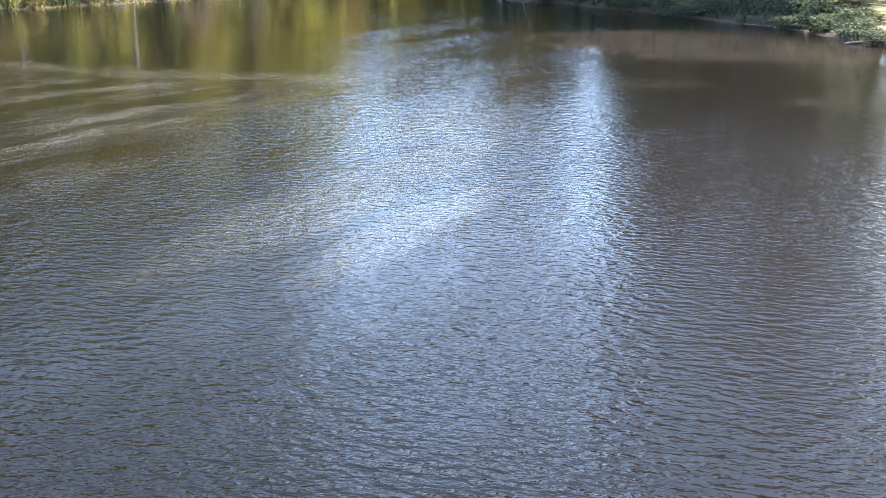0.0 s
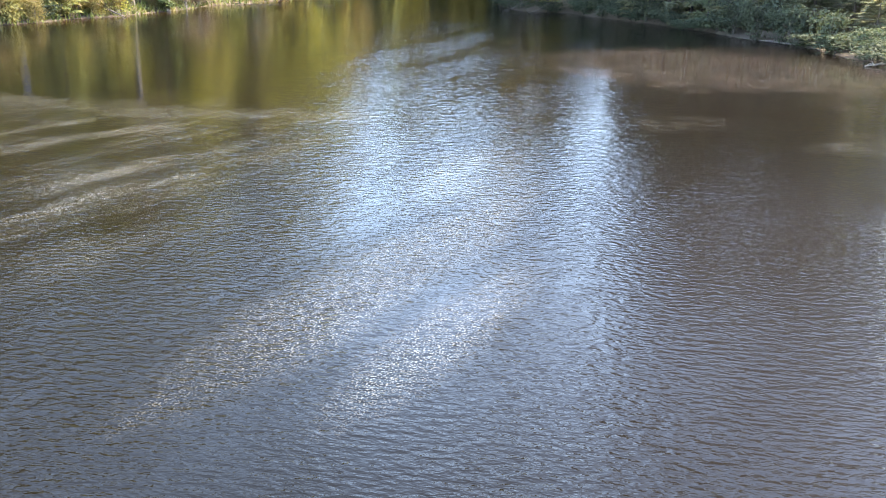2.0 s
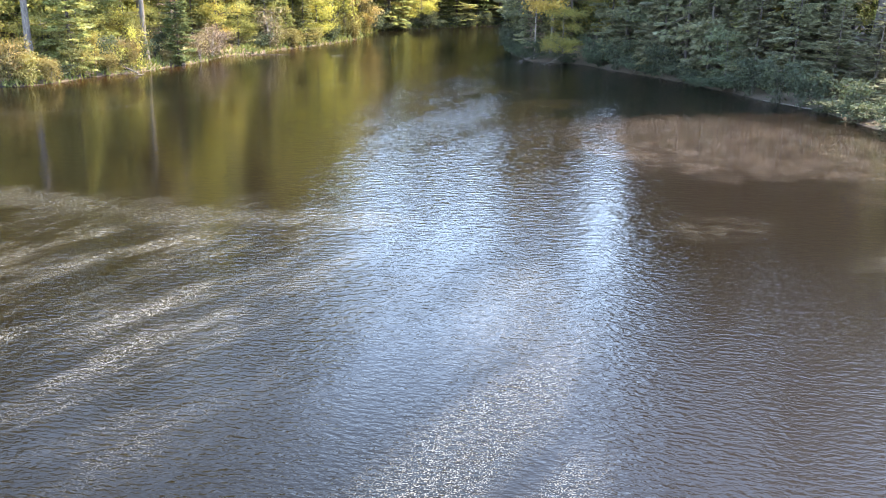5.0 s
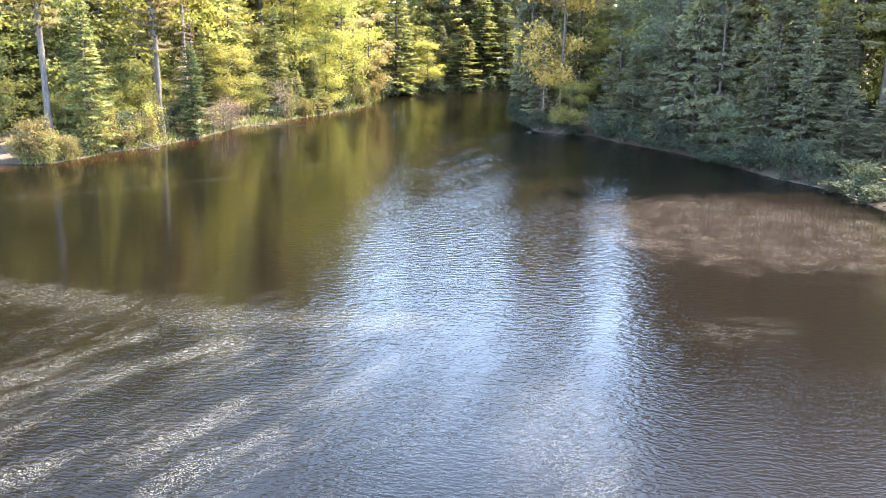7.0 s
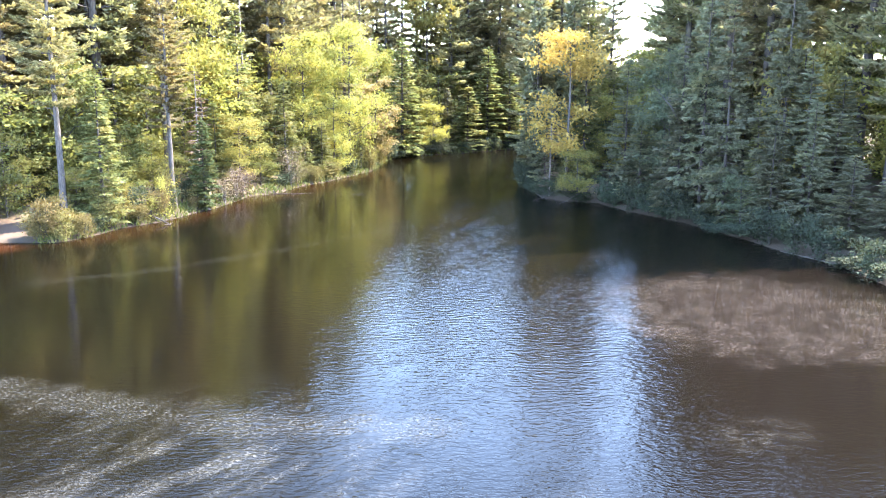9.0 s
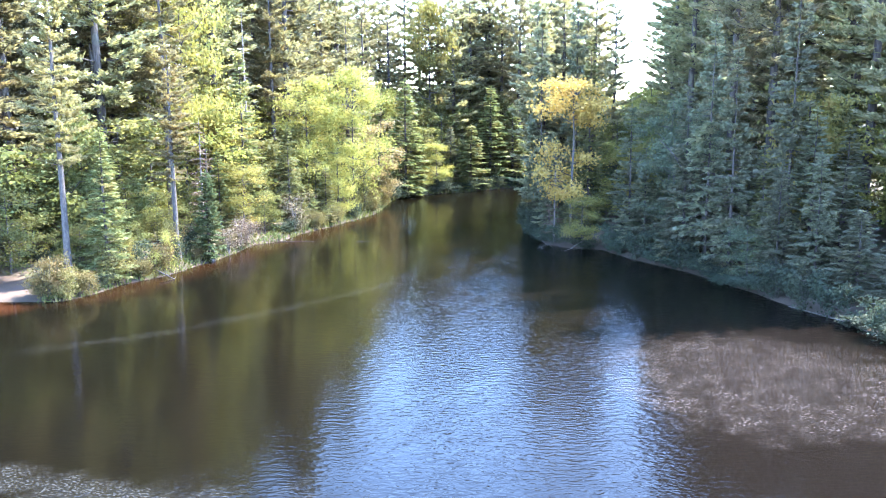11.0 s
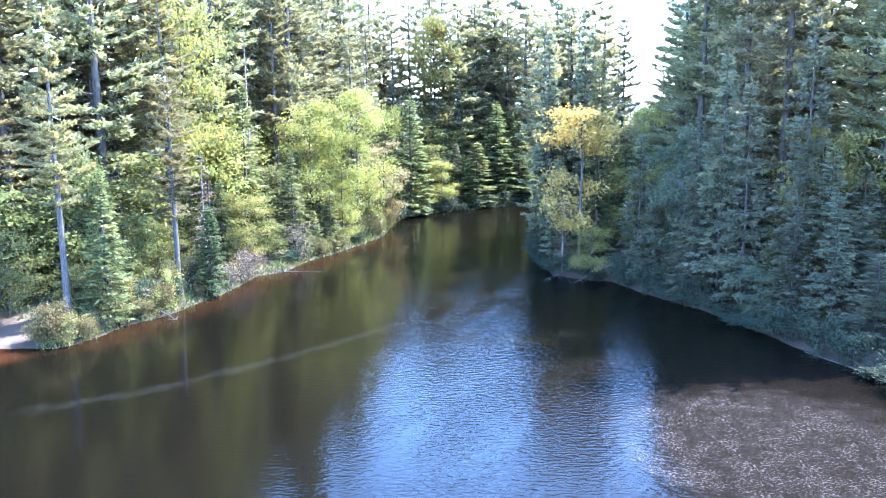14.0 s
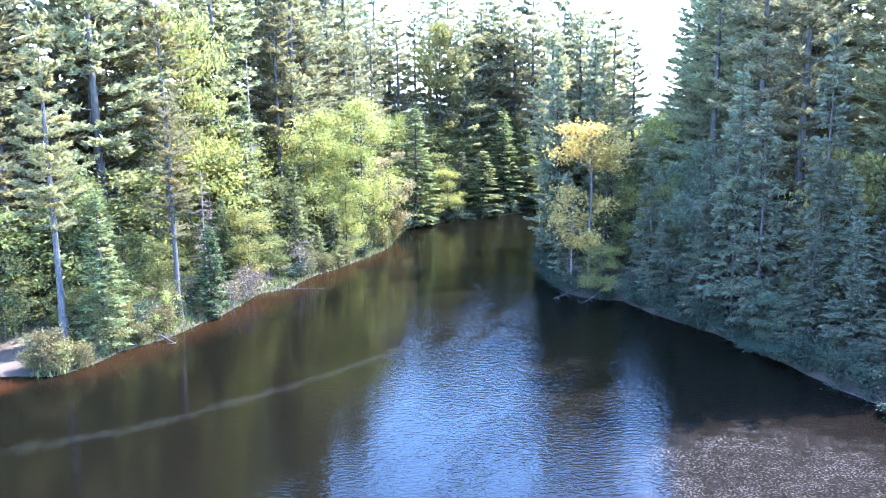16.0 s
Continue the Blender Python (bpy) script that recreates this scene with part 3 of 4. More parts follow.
KINDS = {
    # maker, seeds, height and spread as grown, wood, leaves, name of the leafy part
    "white_pine": (lambda s: white_pine(s, 32.0, 4.6, 0.38, 1.2), 4, 32.0, 4.6, PINE_BARK, PINE_NEEDLES, "crown"),
    "dark_pine": (lambda s: white_pine(s, 32.0, 4.6, 0.26, 0.95), 3, 32.0, 4.6, DARK_BARK, BLUE_NEEDLES, "crown"),
    "low_pine": (lambda s: white_pine(s, 30.0, 4.8, 0.14, 0.95), 3, 30.0, 4.8, DARK_BARK, BLUE_NEEDLES, "crown"),
    "back_pine": (lambda s: white_pine(s, 31.0, 5.4, 0.20, 0.42), 3, 31.0, 5.0, DARK_BARK, DEEP_NEEDLES, "crown"),
    "far_pine": (lambda s: white_pine(s, 32.0, 4.6, 0.30, 0.45), 4, 32.0, 4.6, PINE_BARK, BLUE_NEEDLES, "crown"),
    "spruce": (lambda s: spire(s, 14.0, 2.6, 0.22, 2.5, 0.04, 0.37), 3, 14.0, 2.6, DARK_BARK, SPRUCE_NEEDLES, "crown"),
    "hemlock": (lambda s: spire(s, 16.0, 3.8, 0.26, 1.6, 0.03, 0.52, 0.14), 3, 16.0, 3.8, DARK_BARK, HEMLOCK_NEEDLES, "crown"),
    "cedar": (lambda s: spire(s, 9.0, 1.6, -0.25, 5.0, 0.02, 0.30, 0.05, 0.5), 2, 9.0, 1.6, DARK_BARK, CEDAR_SPRAYS, "crown"),
    "birch": (lambda s: broadleaf(s, 14.0, 3.6, 11500, 0.23, 0.08, 1, None, 34), 4, 14.0, 3.6, DARK_BARK, SPRING_LEAVES, "crown"),
    "hardwood": (lambda s: broadleaf(s, 13.0, 4.4, 6500, 0.31, 0.03), 3, 13.0, 3.8, DARK_BARK, GREEN_LEAVES, "crown"),
    "back_hardwood": (lambda s: broadleaf(s, 19.0, 4.6, 2500, 0.52, 0.02, 1, None, 24), 4, 19.0, 4.6, DARK_BARK, GREEN_LEAVES, "crown"),
    "sapling": (lambda s: broadleaf(s, 4.6, 1.9, 1500, 0.17, 0.05, 3), 4, 4.6, 1.9, DARK_BARK, GREEN_LEAVES, "leaves"),
    "birch_sapling": (lambda s: broadleaf(s, 4.6, 1.9, 1500, 0.17, 0.05, 3), 3, 4.6, 1.9, DARK_BARK, SPRING_LEAVES, "leaves"),
    "shade_maple": (lambda s: broadleaf(s, 19.0, 4.2, 7000, 0.32, 0.03, 1, None, 34), 3, 19.0, 4.2, DARK_BARK, SHADE_TINTED_LEAVES, "crown"),
    "back_birch": (lambda s: broadleaf(s, 18.0, 4.0, 3600, 0.42, 0.05, 1, None, 24), 3, 18.0, 4.0, DARK_BARK, SPRING_LEAVES, "crown"),
    "maple_gold": (lambda s: broadleaf(s, 20.0, 4.0, 7000, 0.33, 0.22), 1, 20.0, 4.0, PINE_BARK, GOLD_LEAVES, "crown"),
    "maple_russet": (lambda s: broadleaf(s, 16.0, 3.4, 6500, 0.34, 0.12), 1, 16.0, 3.4, DARK_BARK, RUSSET_LEAVES, "crown"),
    "shrub": (lambda s: broadleaf(s, 3.2, 2.3, 3000, 0.21, 0.06, 8), 3, 3.2, 2.2, DARK_BARK, SHRUB_LEAVES, "leaves"),
    "dry_shrub": (lambda s: broadleaf(s, 3.4, 2.0, 2000, 0.14, 0.08, 8), 2, 3.4, 2.0, DEAD_WOOD, DRY_TWIGS, "brushwood"),
    "green_shrub": (lambda s: broadleaf(s, 3.4, 2.4, 1900, 0.26, 0.06, 4), 3, 3.4, 2.4, DARK_BARK, SHADED_ALDER_LEAVES, "leaves"),
    "dead_spruce": (lambda s: dead_conifer(s, 14.0, 2.2, 3.4), 2, 14.0, 2.2, DEAD_WOOD, DRY_TWIGS, "brushwood"),
    "dead_pine": (lambda s: dead_conifer(s, 26.0, 2.6, 0.15), 1, 26.0, 2.6, DEAD_WOOD, DRY_TWIGS, "brushwood"),
}
LABELS = {
    "white_pine": ("pine_tree", "tall white pine with bare grey trunk and plumed crown", "pine tree"),
    "dark_pine": ("pine_tree", "tall pine with a dark trunk against the light", "pine tree"),
    "low_pine": ("pine_tree", "dark white pine with tiers of branches low down its trunk", "pine tree"),
    "back_pine": ("pine_tree", "tall blue-green pine deep in the wooded hillside", "pine tree"),
    "far_pine": ("pine_tree", "tall grey-green pine on the far side of the pond", "pine tree"),
    "spruce": ("spruce_tree", "narrow yellow-green spruce tree standing at the wooded bank", "spruce tree"),
    "hemlock": ("hemlock_tree", "dark shaded hemlock with drooping sprays above the bank", "hemlock tree"),
    "cedar": ("cedar_tree", "dark green columnar cedar tree at the water's edge", "cedar tree"),
    "birch": ("birch_tree", "birch tree in fresh yellow-green spring leaf", "broadleaf tree"),
    "hardwood": ("hardwood_tree", "young green hardwood tree in the forest understorey", "broadleaf tree"),
    "back_hardwood": ("hardwood_tree", "leafy green hardwood tree standing back among the pines", "broadleaf tree"),
    "sapling": ("sapling", "green broadleaf sapling leaning over the bank", "sapling"),
    "birch_sapling": ("sapling", "yellow-green birch sapling leaning over the bank", "sapling"),
    "shade_maple": ("maple_tree", "dense green maple on the wooded bank, shade tinted into its leaves", "maple tree"),
    "back_birch": ("birch_tree", "yellow-green birch standing back among tall pines", "broadleaf tree"),
    "maple_gold": ("maple_tree", "thin maple with golden yellow leaves and pale trunk", "maple tree"),
    "maple_russet": ("maple_tree", "maple with russet brown young leaves on the point", "maple tree"),
    "shrub": ("shrub", "sunlit pale yellow-green shrub hanging over the bank", "shrub"),
    "dry_shrub": ("dry_shrub", "grey leafless twiggy shrub at the water's edge", "shrub"),
    "green_shrub": ("green_shrub", "green alder shrub along the bank, leaves darkened for shade", "shrub"),
    "dead_spruce": ("dead_spruce", "dead brown spruce with bare drooping twigs", "dead tree"),
    "dead_pine": ("dead_pine", "bare grey dead pine top above the leaves", "dead tree"),
}
grown = {}
pick = random.Random(7)


def plant(kind, x, y, top, spread=None, variant=None, sink=0.05):
    """Set a tree with its foot on the ground at (x, y) and its tip at the height top."""
    maker, seeds, h0, s0, wood, leaf, leafy = KINDS[kind]
    name, label, category = LABELS[kind]
    v = pick.randrange(seeds) if variant is None else variant % seeds
    z = max(height(x, y), 0.02) - sink
    tall = top - z
    wide = (spread or s0 * (tall / h0) ** 0.7) / s0
    place = Matrix.Translation((x, y, z)) @ Matrix.Rotation(pick.uniform(0, 2 * math.pi), 4, "Z") @ Matrix.Diagonal((wide, wide, tall / h0, 1))
    if (kind, v) in grown:
        ob = copy_thing(grown[kind, v], place)
    else:
        g, twigs = maker(1000 + 17 * v + 131 * list(KINDS).index(kind))
        ob = new(name)
        part("trunk", g.wood("trunk"), wood, ob)
        tagged(part("branching", twigs.wood("branching"), wood, ob), kind="stuff")
        tagged(part(leafy, g.foliage(leafy), leaf, ob), kind="stuff")
        ob.matrix_basis = place
        tagged(ob, label, category, "trees round the pond" if "shrub" not in kind else "shrubs along the bank")
        grown[kind, v] = ob
    return ob


# the sunny bank
plant("white_pine", -41.2, 83.0, 30.9, 3.6)
plant("white_pine", -46.1, 104.0, 32.9, 4.6)
plant("white_pine", -38.3, 105.0, 36.1, 4.6)
plant("white_pine", -34.2, 94.0, 22.3, 3.2)
plant("white_pine", -51.1, 94.0, 33.8, 4.2)
plant("white_pine", -51.3, 88.0, 33.6, 4.2)
plant("dead_spruce", -32.7, 99.0, 15.7, 2.6)
plant("cedar", -31.6, 96.6, 9.9, 1.7)
plant("spruce", -38.2, 85.0, 14.9, 3.0)
plant("birch", -30.7, 110.0, 11.6, 3.2)
plant("spruce", -26.3, 117.0, 14.4, 2.6)
plant("spruce", -22.4, 124.0, 8.3, 2.2)
plant("spruce", -24.3, 121.0, 6.1, 1.6)
plant("birch", -25.9, 131.0, 24.1, 5.0)
plant("birch", -19.5, 134.0, 16.2, 3.6)
plant("maple_russet", -16.5, 145.0, 16.8, 3.6)
plant("birch", -21.3, 129.0, 12.9, 3.0)
plant("spruce", -18.2, 137.0, 9.6, 1.8)
plant("spruce", -31.8, 115.0, 23.6, 3.4)
plant("dead_pine", -33.2, 124.0, 30.5, 2.5)
plant("birch", -36.3, 118.0, 23.3, 5.0)
plant("birch", -38.4, 112.0, 24.7, 4.5)
plant("white_pine", -31.5, 134.0, 39.1, 4.6)
plant("far_pine", -30.9, 156.0, 38.1, 4.4)
plant("far_pine", -27.6, 160.0, 41.3, 4.8)
plant("far_pine", -22.2, 150.0, 32.6, 4.4)
plant("far_pine", -20.6, 165.0, 37.0, 4.2)
plant("white_pine", -40.7, 140.0, 39.9, 4.8)
plant("white_pine", -41.5, 128.0, 39.2, 5.0)
plant("white_pine", -48.0, 118.0, 38.6, 5.0)
plant("white_pine", -53.3, 112.0, 37.9, 5.0)
plant("white_pine", -56.8, 108.0, 38.0, 5.0)
# the far bank
plant("spruce", -12.7, 160.0, 20.5, 4.2)
plant("birch", -7.1, 165.0, 11.1, 3.0)
plant("birch", -10.9, 163.0, 6.7, 3.4)
plant("low_pine", -3.7, 180.0, 40.4, 6.0)
plant("far_pine", -16.8, 178.0, 39.3, 4.5)
plant("far_pine", -14.0, 190.0, 41.3, 4.5)
plant("far_pine", -9.6, 192.0, 43.2, 4.5)
plant("far_pine", -0.1, 196.0, 41.5, 5.0)
plant("far_pine", 3.3, 190.0, 40.0, 5.0)
plant("far_pine", 7.1, 194.0, 40.5, 4.6)
plant("low_pine", 10.3, 186.0, 38.4, 5.0)
plant("low_pine", -6.6, 187.0, 38.0, 5.4)
plant("far_pine", -1.6, 184.0, 34.0, 5.0)
plant("spruce", -0.4, 170.0, 12.3, 4.0)
plant("spruce", 3.7, 176.0, 19.5, 4.4)
plant("spruce", 8.4, 178.0, 16.1, 4.4)
plant("birch", -18.1, 172.0, 28.2, 4.5)
plant("birch", -8.5, 180.0, 27.3, 4.5)
# low leafy growth under the far pines
for bx, by, bt in ((-12.0, 169.0, 15.0), (-8.4, 172.0, 14.0), (-4.6, 174.5, 15.0), (-1.0, 177.0, 14.0), (2.6, 180.0, 16.0), (6.4, 182.5, 15.0), (10.5, 185.0, 16.0)):
    plant("back_hardwood", bx, by, bt, 4.6)
# the shaded bank
plant("low_pine", 7.6, 124.0, 32.0, 5.2)
plant("dark_pine", 11.6, 128.0, 33.6, 5.0)
plant("dark_pine", 15.2, 130.0, 34.4, 4.8)
plant("dark_pine", 14.6, 119.0, 31.6, 4.4)
plant("low_pine", 27.0, 126.0, 40.5, 6.0)
plant("low_pine", 33.0, 122.0, 41.0, 5.4)
plant("dark_pine", 19.0, 128.0, 31.0, 3.4)
plant("dark_pine", 33.2, 134.0, 36.8, 5.0)
plant("low_pine", 30.7, 112.0, 36.2, 5.0)
plant("low_pine", 31.5, 106.0, 36.6, 5.0)
plant("dark_pine", 33.8, 104.0, 36.3, 5.0)
plant("dark_pine", 38.0, 108.0, 35.6, 5.0)
plant("dark_pine", 46.6, 118.0, 36.8, 5.0)
plant("low_pine", 39.5, 98.0, 35.4, 5.0)
plant("maple_gold", 10.0, 106.6, 23.5, 4.6)
plant("spruce", 12.9, 112.0, 24.3, 2.6)
plant("birch", 10.9, 103.4, 9.6, 3.0)
plant("birch", 16.4, 112.0, 17.5, 3.0)
plant("dead_spruce", 8.0, 107.0, 11.3, 1.2)
plant("hemlock", 8.2, 121.0, 25.8, 3.6)
plant("spruce", 25.2, 85.0, 20.3, 2.4)
plant("shade_maple", 20.7, 102.6, 20.6, 3.4)
plant("birch", 19.5, 109.0, 16.0, 3.0)
plant("shade_maple", 23.3, 98.0, 18.8, 3.8)
plant("shade_maple", 19.8, 96.0, 15.5, 4.0)
plant("hemlock", 17.4, 100.0, 10.3, 3.6)
plant("hemlock", 16.5, 104.0, 11.0, 3.4)
plant("hemlock", 19.9, 93.0, 12.4, 3.4)
plant("hemlock", 21.7, 91.0, 16.4, 3.8)
plant("hemlock", 23.1, 88.0, 14.6, 3.6)
plant("hemlock", 27.1, 84.0, 18.4, 4.0)
plant("hemlock", 28.5, 82.0, 16.6, 4.0)
plant("hemlock", 30.4, 80.0, 18.6, 4.0)
plant("hemlock", 26.3, 92.0, 20.1, 4.0)
plant("shade_maple", 36.6, 97.0, 21.8, 4.4)
plant("shade_maple", 23.7, 84.0, 8.4, 2.4)
plant("hemlock", 24.4, 108.0, 22.1, 4.0)
plant("hemlock", 26.9, 104.0, 26.4, 4.4)

# shrubs and dead wood along the sunny bank
plant("shrub", -40.9, 78.3, 4.3, 2.1, 0)
plant("shrub", -39.3, 78.6, 3.1, 1.9, 1)
plant("shrub", -42.0, 78.6, 2.2, 1.5, 2)
plant("shrub", -38.2, 80.2, 3.9, 1.8, 2)
plant("shrub", -37.4, 83.8, 3.6, 2.2, 1)
plant("shrub", -35.6, 87.2, 3.4, 2.0, 2)
plant("shrub", -34.6, 89.2, 2.8, 1.8, 0)
plant("green_shrub", -37.0, 88.6, 3.8, 2.2)
plant("green_shrub", -34.6, 92.6, 3.4, 1.9)
plant("shrub", -32.6, 95.4, 1.9, 1.2, 1)
plant("green_shrub", -34.4, 97.4, 4.2, 2.0)
plant("shrub", -35.6, 99.4, 5.0, 2.2, 2)
plant("green_shrub", -33.8, 100.2, 4.8, 2.0)
plant("dry_shrub", -30.4, 100.6, 3.6, 2.2, 1)
plant("dry_shrub", -29.8, 103.6, 4.4, 2.2, 0)
plant("dry_shrub", -29.8, 106.6, 3.6, 2.0, 1)
plant("green_shrub", -42.6, 83.4, 3.2, 2.0)
plant("green_shrub", -46.0, 87.0, 3.4, 2.4)
plant("green_shrub", -50.4, 88.5, 3.4, 2.4)
plant("dry_shrub", -25.4, 115.4, 4.6, 2.2, 0)
plant("shrub", -17.0, 136.5, 4.6, 2.2, 1)
plant("shrub", -19.6, 130.6, 3.6, 2.0, 2)
plant("shrub", -15.8, 143.5, 4.4, 2.2, 0)
plant("shrub", -23.4, 119.8, 3.0, 1.8, 1)
# shaded alders and drooping shrubs along the other bank
for bx, by, bt in ((31.0, 70.5, 6.5), (29.6, 74.6, 6.6), (27.6, 78.4, 6.4), (33.5, 75.0, 8.0), (30.5, 65.5, 4.5), (25.4, 81.4, 5.5)):
    plant("hemlock", bx, by, bt + 2.0, 2.9)

# dark conifers with their skirts over the water at the narrows
for bx, by, bt, bs in ((7.4, 117.0, 19.0, 3.2), (8.2, 120.5, 24.0, 3.6), (8.0, 112.0, 14.0, 2.6), (10.6, 109.5, 12.0, 2.8), (9.6, 126.0, 22.0, 3.8), (12.0, 117.0, 21.0, 3.4)):
    plant("hemlock", bx, by, bt, bs)

# a fringe of low growth leaning over the water on every bank
fringe = random.Random(3)
for (ax, ay), (bx, by) in zip(SHORE, np.roll(SHORE, -1, 0)):
    run = math.hypot(bx - ax, by - ay)
    for step in range(int(run / 2.2)):
        k = (step + fringe.uniform(0.2, 0.8)) * 2.2 / run
        x, y = ax + (bx - ax) * k, ay + (by - ay) * k
        nx, ny = -(by - ay) / run, (bx - ax) / run
        if float(inland(x + nx, y + ny)[0]) < 0:
            nx, ny = -nx, -ny
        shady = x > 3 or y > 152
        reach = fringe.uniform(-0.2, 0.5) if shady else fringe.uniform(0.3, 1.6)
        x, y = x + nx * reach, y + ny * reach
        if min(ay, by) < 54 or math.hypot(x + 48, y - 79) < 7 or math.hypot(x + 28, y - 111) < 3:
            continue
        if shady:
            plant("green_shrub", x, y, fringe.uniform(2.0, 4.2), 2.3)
        else:
            kind = fringe.choice(("shrub", "green_shrub", "sapling", "sapling", "birch_sapling"))
            plant(kind, x, y, height(x, y) + (fringe.uniform(1.6, 2.6) if "shrub" in kind else fringe.uniform(3.0, 6.0)), fringe.uniform(1.4, 2.2))

# the forest behind: pines over a leafy understorey
fill = random.Random(11)
keyed = [(o.matrix_basis.translation.x, o.matrix_basis.translation.y) for o in scene.objects if o.parent is None and o.children]


def clear(x, y, room):
    """Whether a spot is in sight of the pond and no stem stands within room of it."""
    ratio = (x + 5.0) / max(y - 4.0, 1.0)
    if 10 < x < 22 and 101 < y < 113:
        return False
    return -0.68 < ratio < (0.80 if y < 110 else 0.62) and not (x > 20 and y < 67) and min(math.hypot(x - a, y - b) for a, b in keyed) > room


# front rows of young trees
for gy in np.arange(76.0, 215.0, 4.6):
    for gx in np.arange(-75.0, 60.0, 4.6):
        x, y = gx + fill.uniform(-1.8, 1.8), gy + fill.uniform(-1.8, 1.8)
        d = float(inland(x, y)[0])
        if not 3.0 < d < 10.0 or not clear(x, y, 2.0):
            continue
        keyed.append((x, y))
        chance, z = fill.random(), height(x, y)
        if x > 5 and y < 150:
            kind = "hemlock" if chance < 0.6 else "shade_maple"
        elif y > 158:
            kind = "hemlock" if chance < 0.4 else "hardwood"
        else:
            kind = "hardwood" if chance < (0.86 if x < -31 else 0.55) else "birch" if chance < 0.80 else "spruce"
        plant(kind, x, y, z + fill.uniform(5.0, 9.0) + 0.5 * d)
# tall pines up the slope, crowns closing over
for gy in np.arange(82.0, 250.0, 6.2):
    for gx in np.arange(-100.0, 92.0, 6.2):
        x, y = gx + fill.uniform(-2.4, 2.4), gy + fill.uniform(-2.4, 2.4)
        d = float(inland(x, y)[0])
        if not 8.0 < d < (38.0 if x < -18 or x > 30 else 28.0) or (d > 27.0 and fill.random() < 0.4) or not clear(x, y, 2.6):
            continue
        ratio, z = (x + 5.0) / (y - 9.0), height(x, y)
        if 0.185 < ratio < 0.265 or (x < -25 and d < 13.0) or fill.random() < (0.08 if y > 172 else 0.28):
            continue
        keyed.append((x, y))
        tip = fill.uniform(40.0, 46.0) if ratio < -0.12 or ratio > 0.3 else fill.uniform(30.0, 37.5)
        plant("back_pine" if d > 12 else "dark_pine" if x > 3 else "white_pine", x, y, tip, fill.uniform(5.0, 6.4))
# leafy trees filling in between and below them
for gy in np.arange(80.0, 235.0, 4.6):
    for gx in np.arange(-95.0, 85.0, 4.6):
        x, y = gx + fill.uniform(-2.0, 2.0), gy + fill.uniform(-2.0, 2.0)
        d = float(inland(x, y)[0])
        if not 7.0 < d < (30.0 if x < -18 else 24.0) or not clear(x, y, 1.7):
            continue
        z = height(x, y)
        ratio = (x + 5.0) / (y - 9.0)
        tip = z + (fill.uniform(16.0, 30.0) if y > 168 and x > -20 else fill.uniform(12.0, 25.0) if x < -8 or x > 24 else fill.uniform(9.0, 17.0))
        if 0.175 < ratio < 0.275 and y > 112:
            tip = fill.uniform(20.0, 25.0)
        if (x < -8 or x > 24) and fill.random() < (0.2 if x < 0 else 0.45):
            plant("back_birch", x, y, z + fill.uniform(15.0, 21.0), fill.uniform(3.6, 4.6))
        else:
            plant("back_hardwood", x, y, tip, fill.uniform(3.6, 5.2))
# young trees closing the wood behind the sandy landing
for bx, by, bt in ((-52, 87, 10.0), (-56, 85, 9.0), (-60, 83, 10.5), (-64, 80, 9.5), (-55, 91, 12.0), (-60, 89, 13.0), (-48.5, 90, 9.0)):
    plant("back_hardwood", bx, by, bt, 4.0)
# pines back from the water; those past the open shore added unseen, darkening its mirror
for bx, by in ((43, 28), (46, 35), (49, 42), (55, 49), (57, 56), (59, 63), (55, 36), (61, 50), (65, 60), (42, 20), (62, 72),
               (-66, 84), (-70, 78), (-62, 92), (-58, 86), (-53, 98), (-50.5, 92), (-58, 106), (0, 186), (-3, 192), (4, 190), (1.5, 197)):
    plant("back_pine", bx, by, fill.uniform(15.0, 18.0) if 0 < bx < 48 and by < 80 else fill.uniform(21.0, 26.0) if bx > 0 and by < 80 else fill.uniform(31.0, 36.0), 6.4)

# sedge and fallen litter along the water's edge
sedge = Growth(5)
lrng = np.random.default_rng(21)
for (ax, ay), (bx, by) in zip(SHORE, np.roll(SHORE, -1, 0)):
    if min(ay, by) < 50:
        continue
    n = int(math.hypot(bx - ax, by - ay) * 46)
    k = lrng.random(n)
    off = lrng.uniform(-0.25, 2.2, n)
    long = math.hypot(bx - ax, by - ay)
    # the land lies to the left of the line as it runs round the pond
    gx, gy = ax + (bx - ax) * k, ay + (by - ay) * k
    sx, sy = -(by - ay) / long, (bx - ax) / long
    side = 1.0 if float(inland((ax + bx) / 2 + sx, (ay + by) / 2 + sy)[0]) > 0 else -1.0
    gx, gy = gx + side * sx * off, gy + side * sy * off
    keep = ((gx < 3) | (gy > 150)) & (np.hypot(gx + 48, gy - 79) > 6.5) & (inland(gx, gy) > -0.5)
    gx, gy = gx[keep], gy[keep]
    m = len(gx)
    gz = np.maximum(terrain(gx, gy), -0.02)
    way = np.c_[lrng.normal(0, 0.45, m), lrng.normal(0, 0.45, m), np.ones(m)]
    sedge.leaves(np.c_[gx, gy, gz], way, lrng.normal(0, 1, (m, 3)), lrng.uniform(0.3, 0.85, m), lrng.uniform(0.10, 0.24, m))
SEDGE_BLADES = leaf_material("sedge_blades", (0.05, 0.06, 0.02), (0.12, 0.125, 0.045), (0.15, 0.12, 0.06), 0.3)
ob = part("sedge", sedge.foliage("sedge"), SEDGE_BLADES, None)
tagged(ob, "tufts of pale green sedge fringing the pond's bank", "grass", kind="stuff")


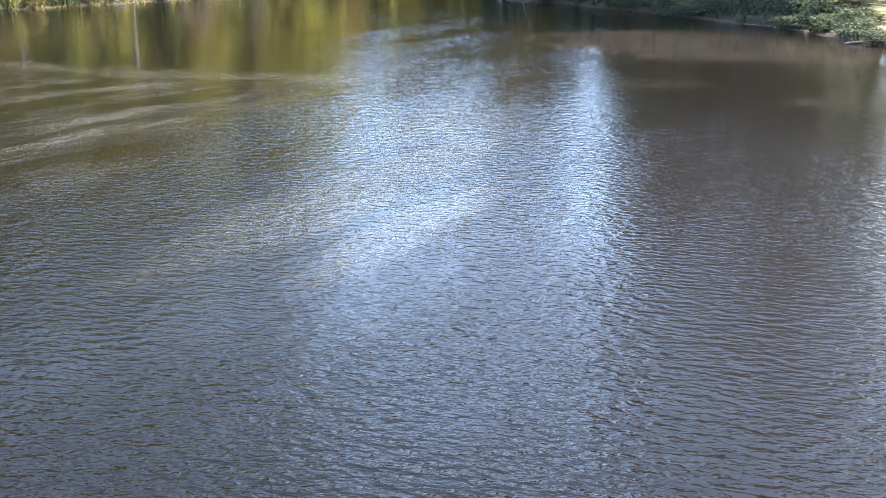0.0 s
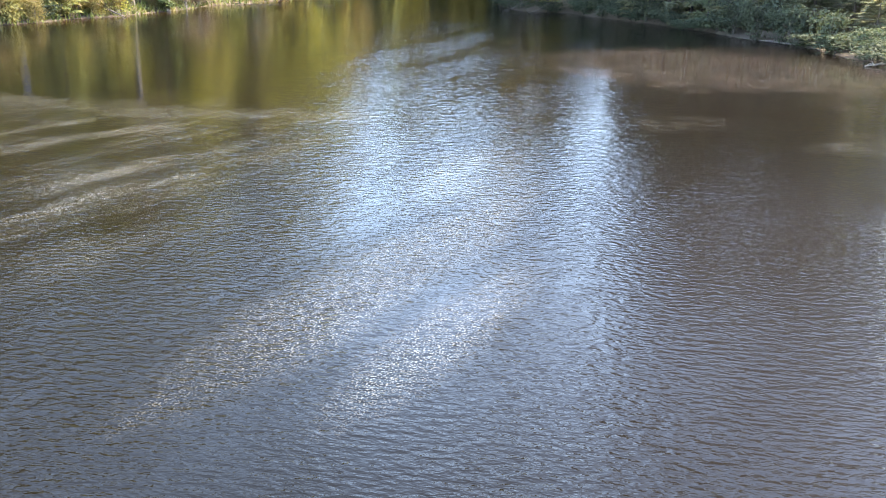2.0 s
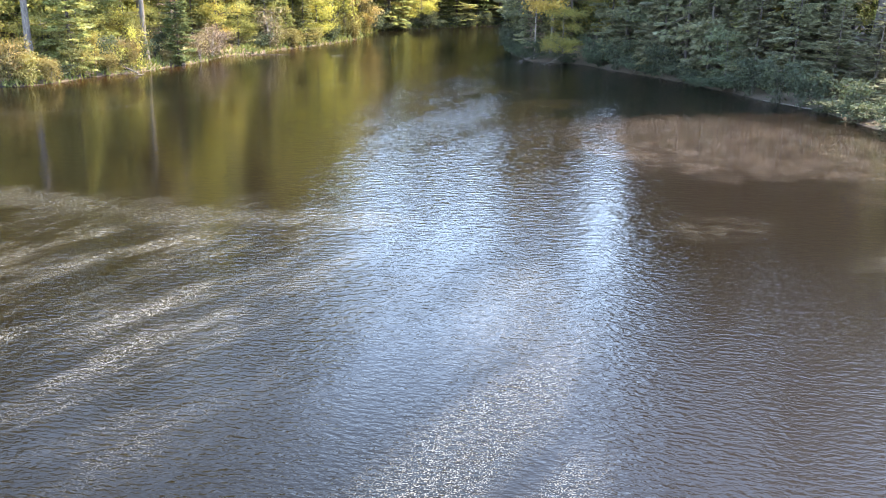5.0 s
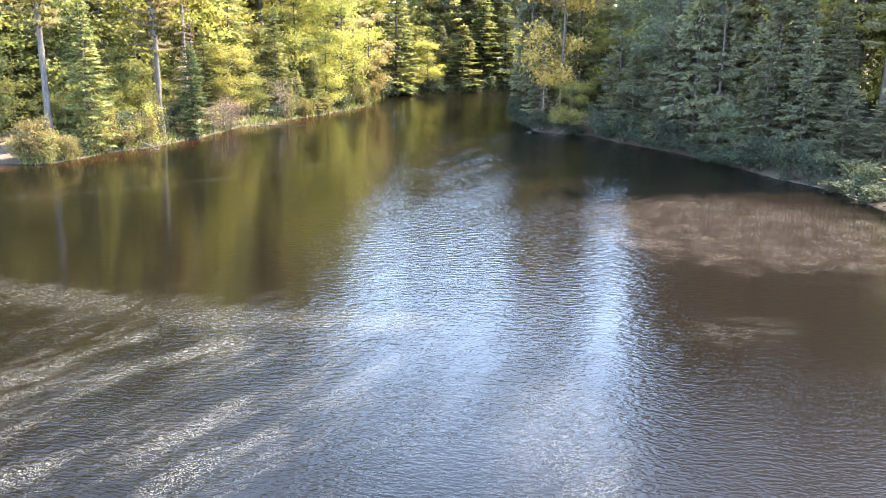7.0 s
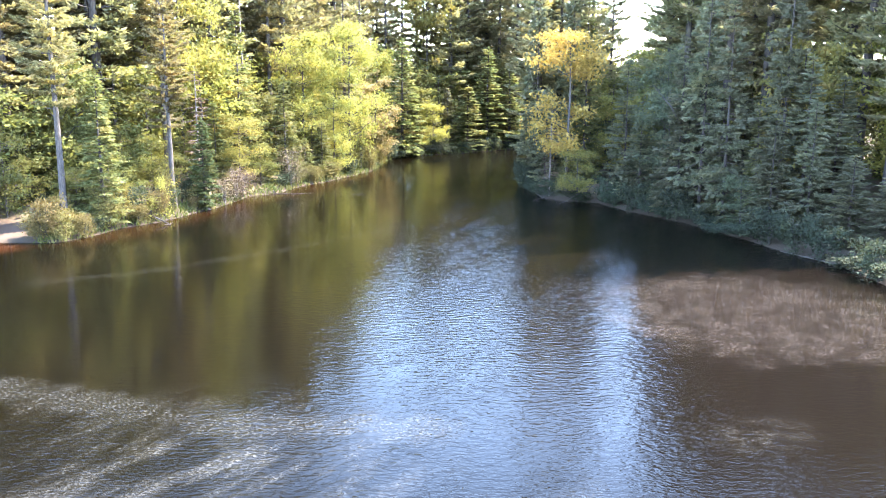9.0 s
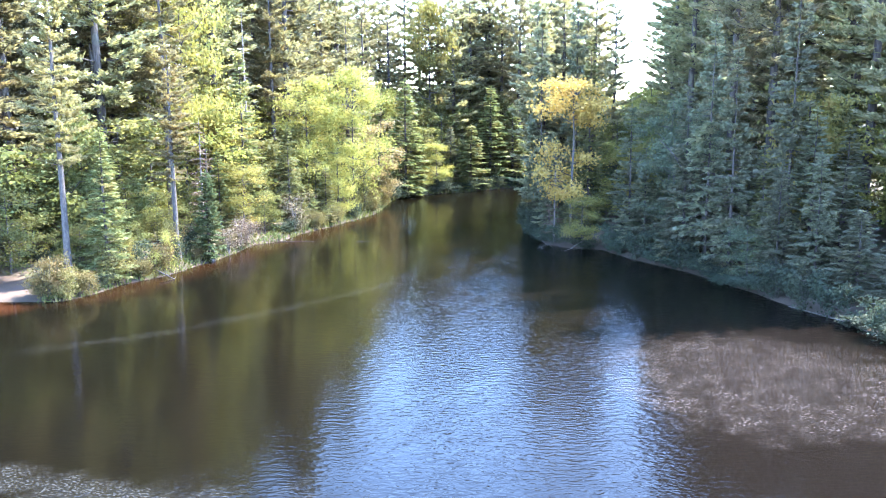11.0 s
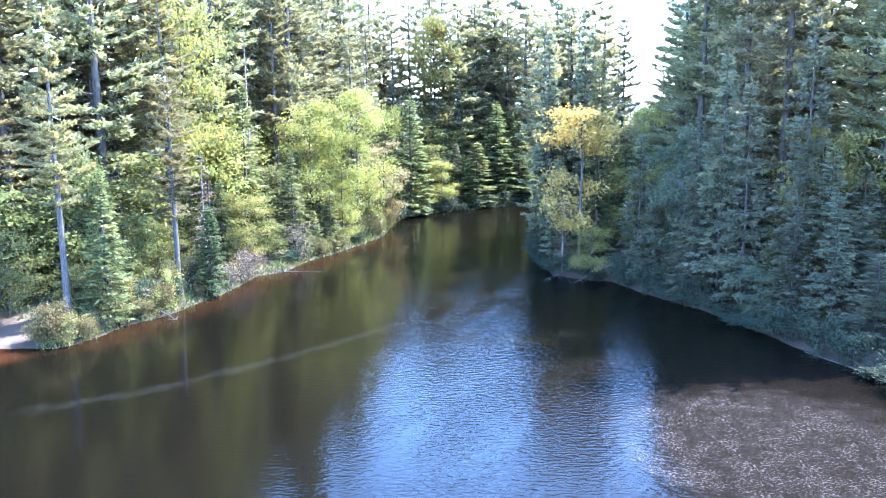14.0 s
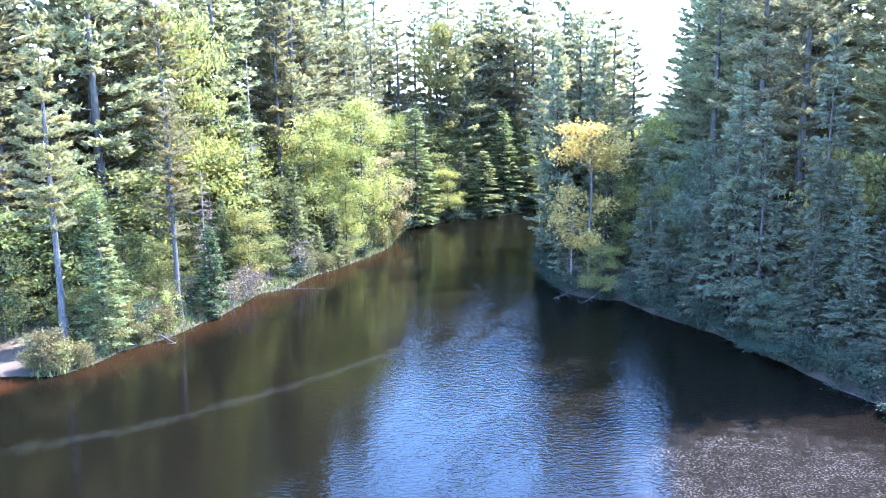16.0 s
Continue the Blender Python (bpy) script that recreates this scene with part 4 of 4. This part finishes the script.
# ---- dead wood at the water's edge ----
def pole(name, points, radii, material, label, category, twig_count=0, seed=0):
    """A fallen or leaning stem with a few broken side branches."""
    g = Growth(seed)
    g.tube(points, radii, 8)
    ob = new(name)
    part("stem", g.wood("stem"), material, ob)
    rng = np.random.default_rng(seed + 4)
    pts = np.asarray(points, float)
    s = np.linspace(0, 1, len(pts))
    for k in range(twig_count):
        q = rng.uniform(0.25, 0.98)
        p = np.array([np.interp(q, s, pts[:, i]) for i in range(3)])
        w = rng.normal(0, 1, 3) * (1, 1, 0.6) + (0, 0, 0.35)
        w /= np.linalg.norm(w)
        n = rng.uniform(0.5, 1.5)
        t = Growth(seed + 50 + k)
        t.tube(np.stack([p, p + w * n * 0.5 + rng.normal(0, 0.05, 3), p + w * n]), np.array([0.035, 0.022, 0.008]), 5)
        part("branch", t.wood("branch"), material, ob)
    return tagged(ob, label, category)


pole("fallen_log", [(-30.6, 109.4, 0.45), (-28.0, 109.3, 0.16), (-25.0, 109.6, 0.05), (-22.0, 109.8, 0.0), (-19.6, 109.8, -0.04)], [0.055, 0.045, 0.035, 0.02, 0.012],
     DARK_BARK, "dark fallen log lying out from the sandy bank", "log", 4, 31)
pole("fallen_log", [(-16.8, 109.2, -0.02), (-15.6, 109.4, 0.05), (-14.4, 109.4, -0.03)], [0.018, 0.02, 0.012], DARK_BARK, "short drifting branch afloat on the pond", "log", 0, 37)
pole("tree_stump", [(-31.3, 96.9, -0.2), (-31.3, 96.9, 0.5), (-31.25, 96.9, 1.15)], [0.30, 0.24, 0.19], DEAD_WOOD, "weathered grey stump standing in the shallows", "stump", 2, 41)
pole("leaning_snag", [(9.4, 105.6, 1.4), (8.0, 104.8, 0.9), (6.6, 104.2, 0.35), (5.4, 103.8, -0.1)], [0.05, 0.04, 0.03, 0.015], PINE_BARK, "grey snag leaning out over the narrows", "dead tree", 7, 43)
pole("leaning_snag", [(12.8, 104.2, 2.2), (11.2, 103.2, 1.2), (9.4, 102.4, 0.25), (8.2, 102.0, -0.15)], [0.07, 0.06, 0.04, 0.02], PINE_BARK, "grey dead trunk slanting into the water", "dead tree", 5, 47)
pole("leaning_snag", [(22.5, 93.5, 4.0), (20.6, 92.5, 8.4), (18.4, 92.0, 11.8), (16.6, 91.6, 13.6)], [0.12, 0.10, 0.07, 0.03], PINE_BARK, "bare dead tree leaning out of the dark hemlocks", "dead tree", 12, 53)
pole("drift_log", [(27.0, 66.4, 0.05), (26.4, 69.4, 0.12), (25.0, 72.6, 0.1), (24.1, 75.0, 0.02)], [0.05, 0.06, 0.05, 0.03], PINE_BARK, "grey drift log along the shaded shore", "log", 4, 59)
pole("drift_log", [(29.2, 58.0, 0.5), (27.6, 57.4, 0.25), (26.0, 57.2, 0.06)], [0.11, 0.09, 0.04], DEAD_WOOD, "bleached driftwood branch at the open shore", "log", 8, 61)
pole("fallen_log", [(-35.2, 88.6, 0.9), (-33.6, 87.6, 0.4), (-32.4, 87.0, 0.0)], [0.09, 0.08, 0.04], DARK_BARK, "dark fallen branch dipping into the water", "log", 6, 67)
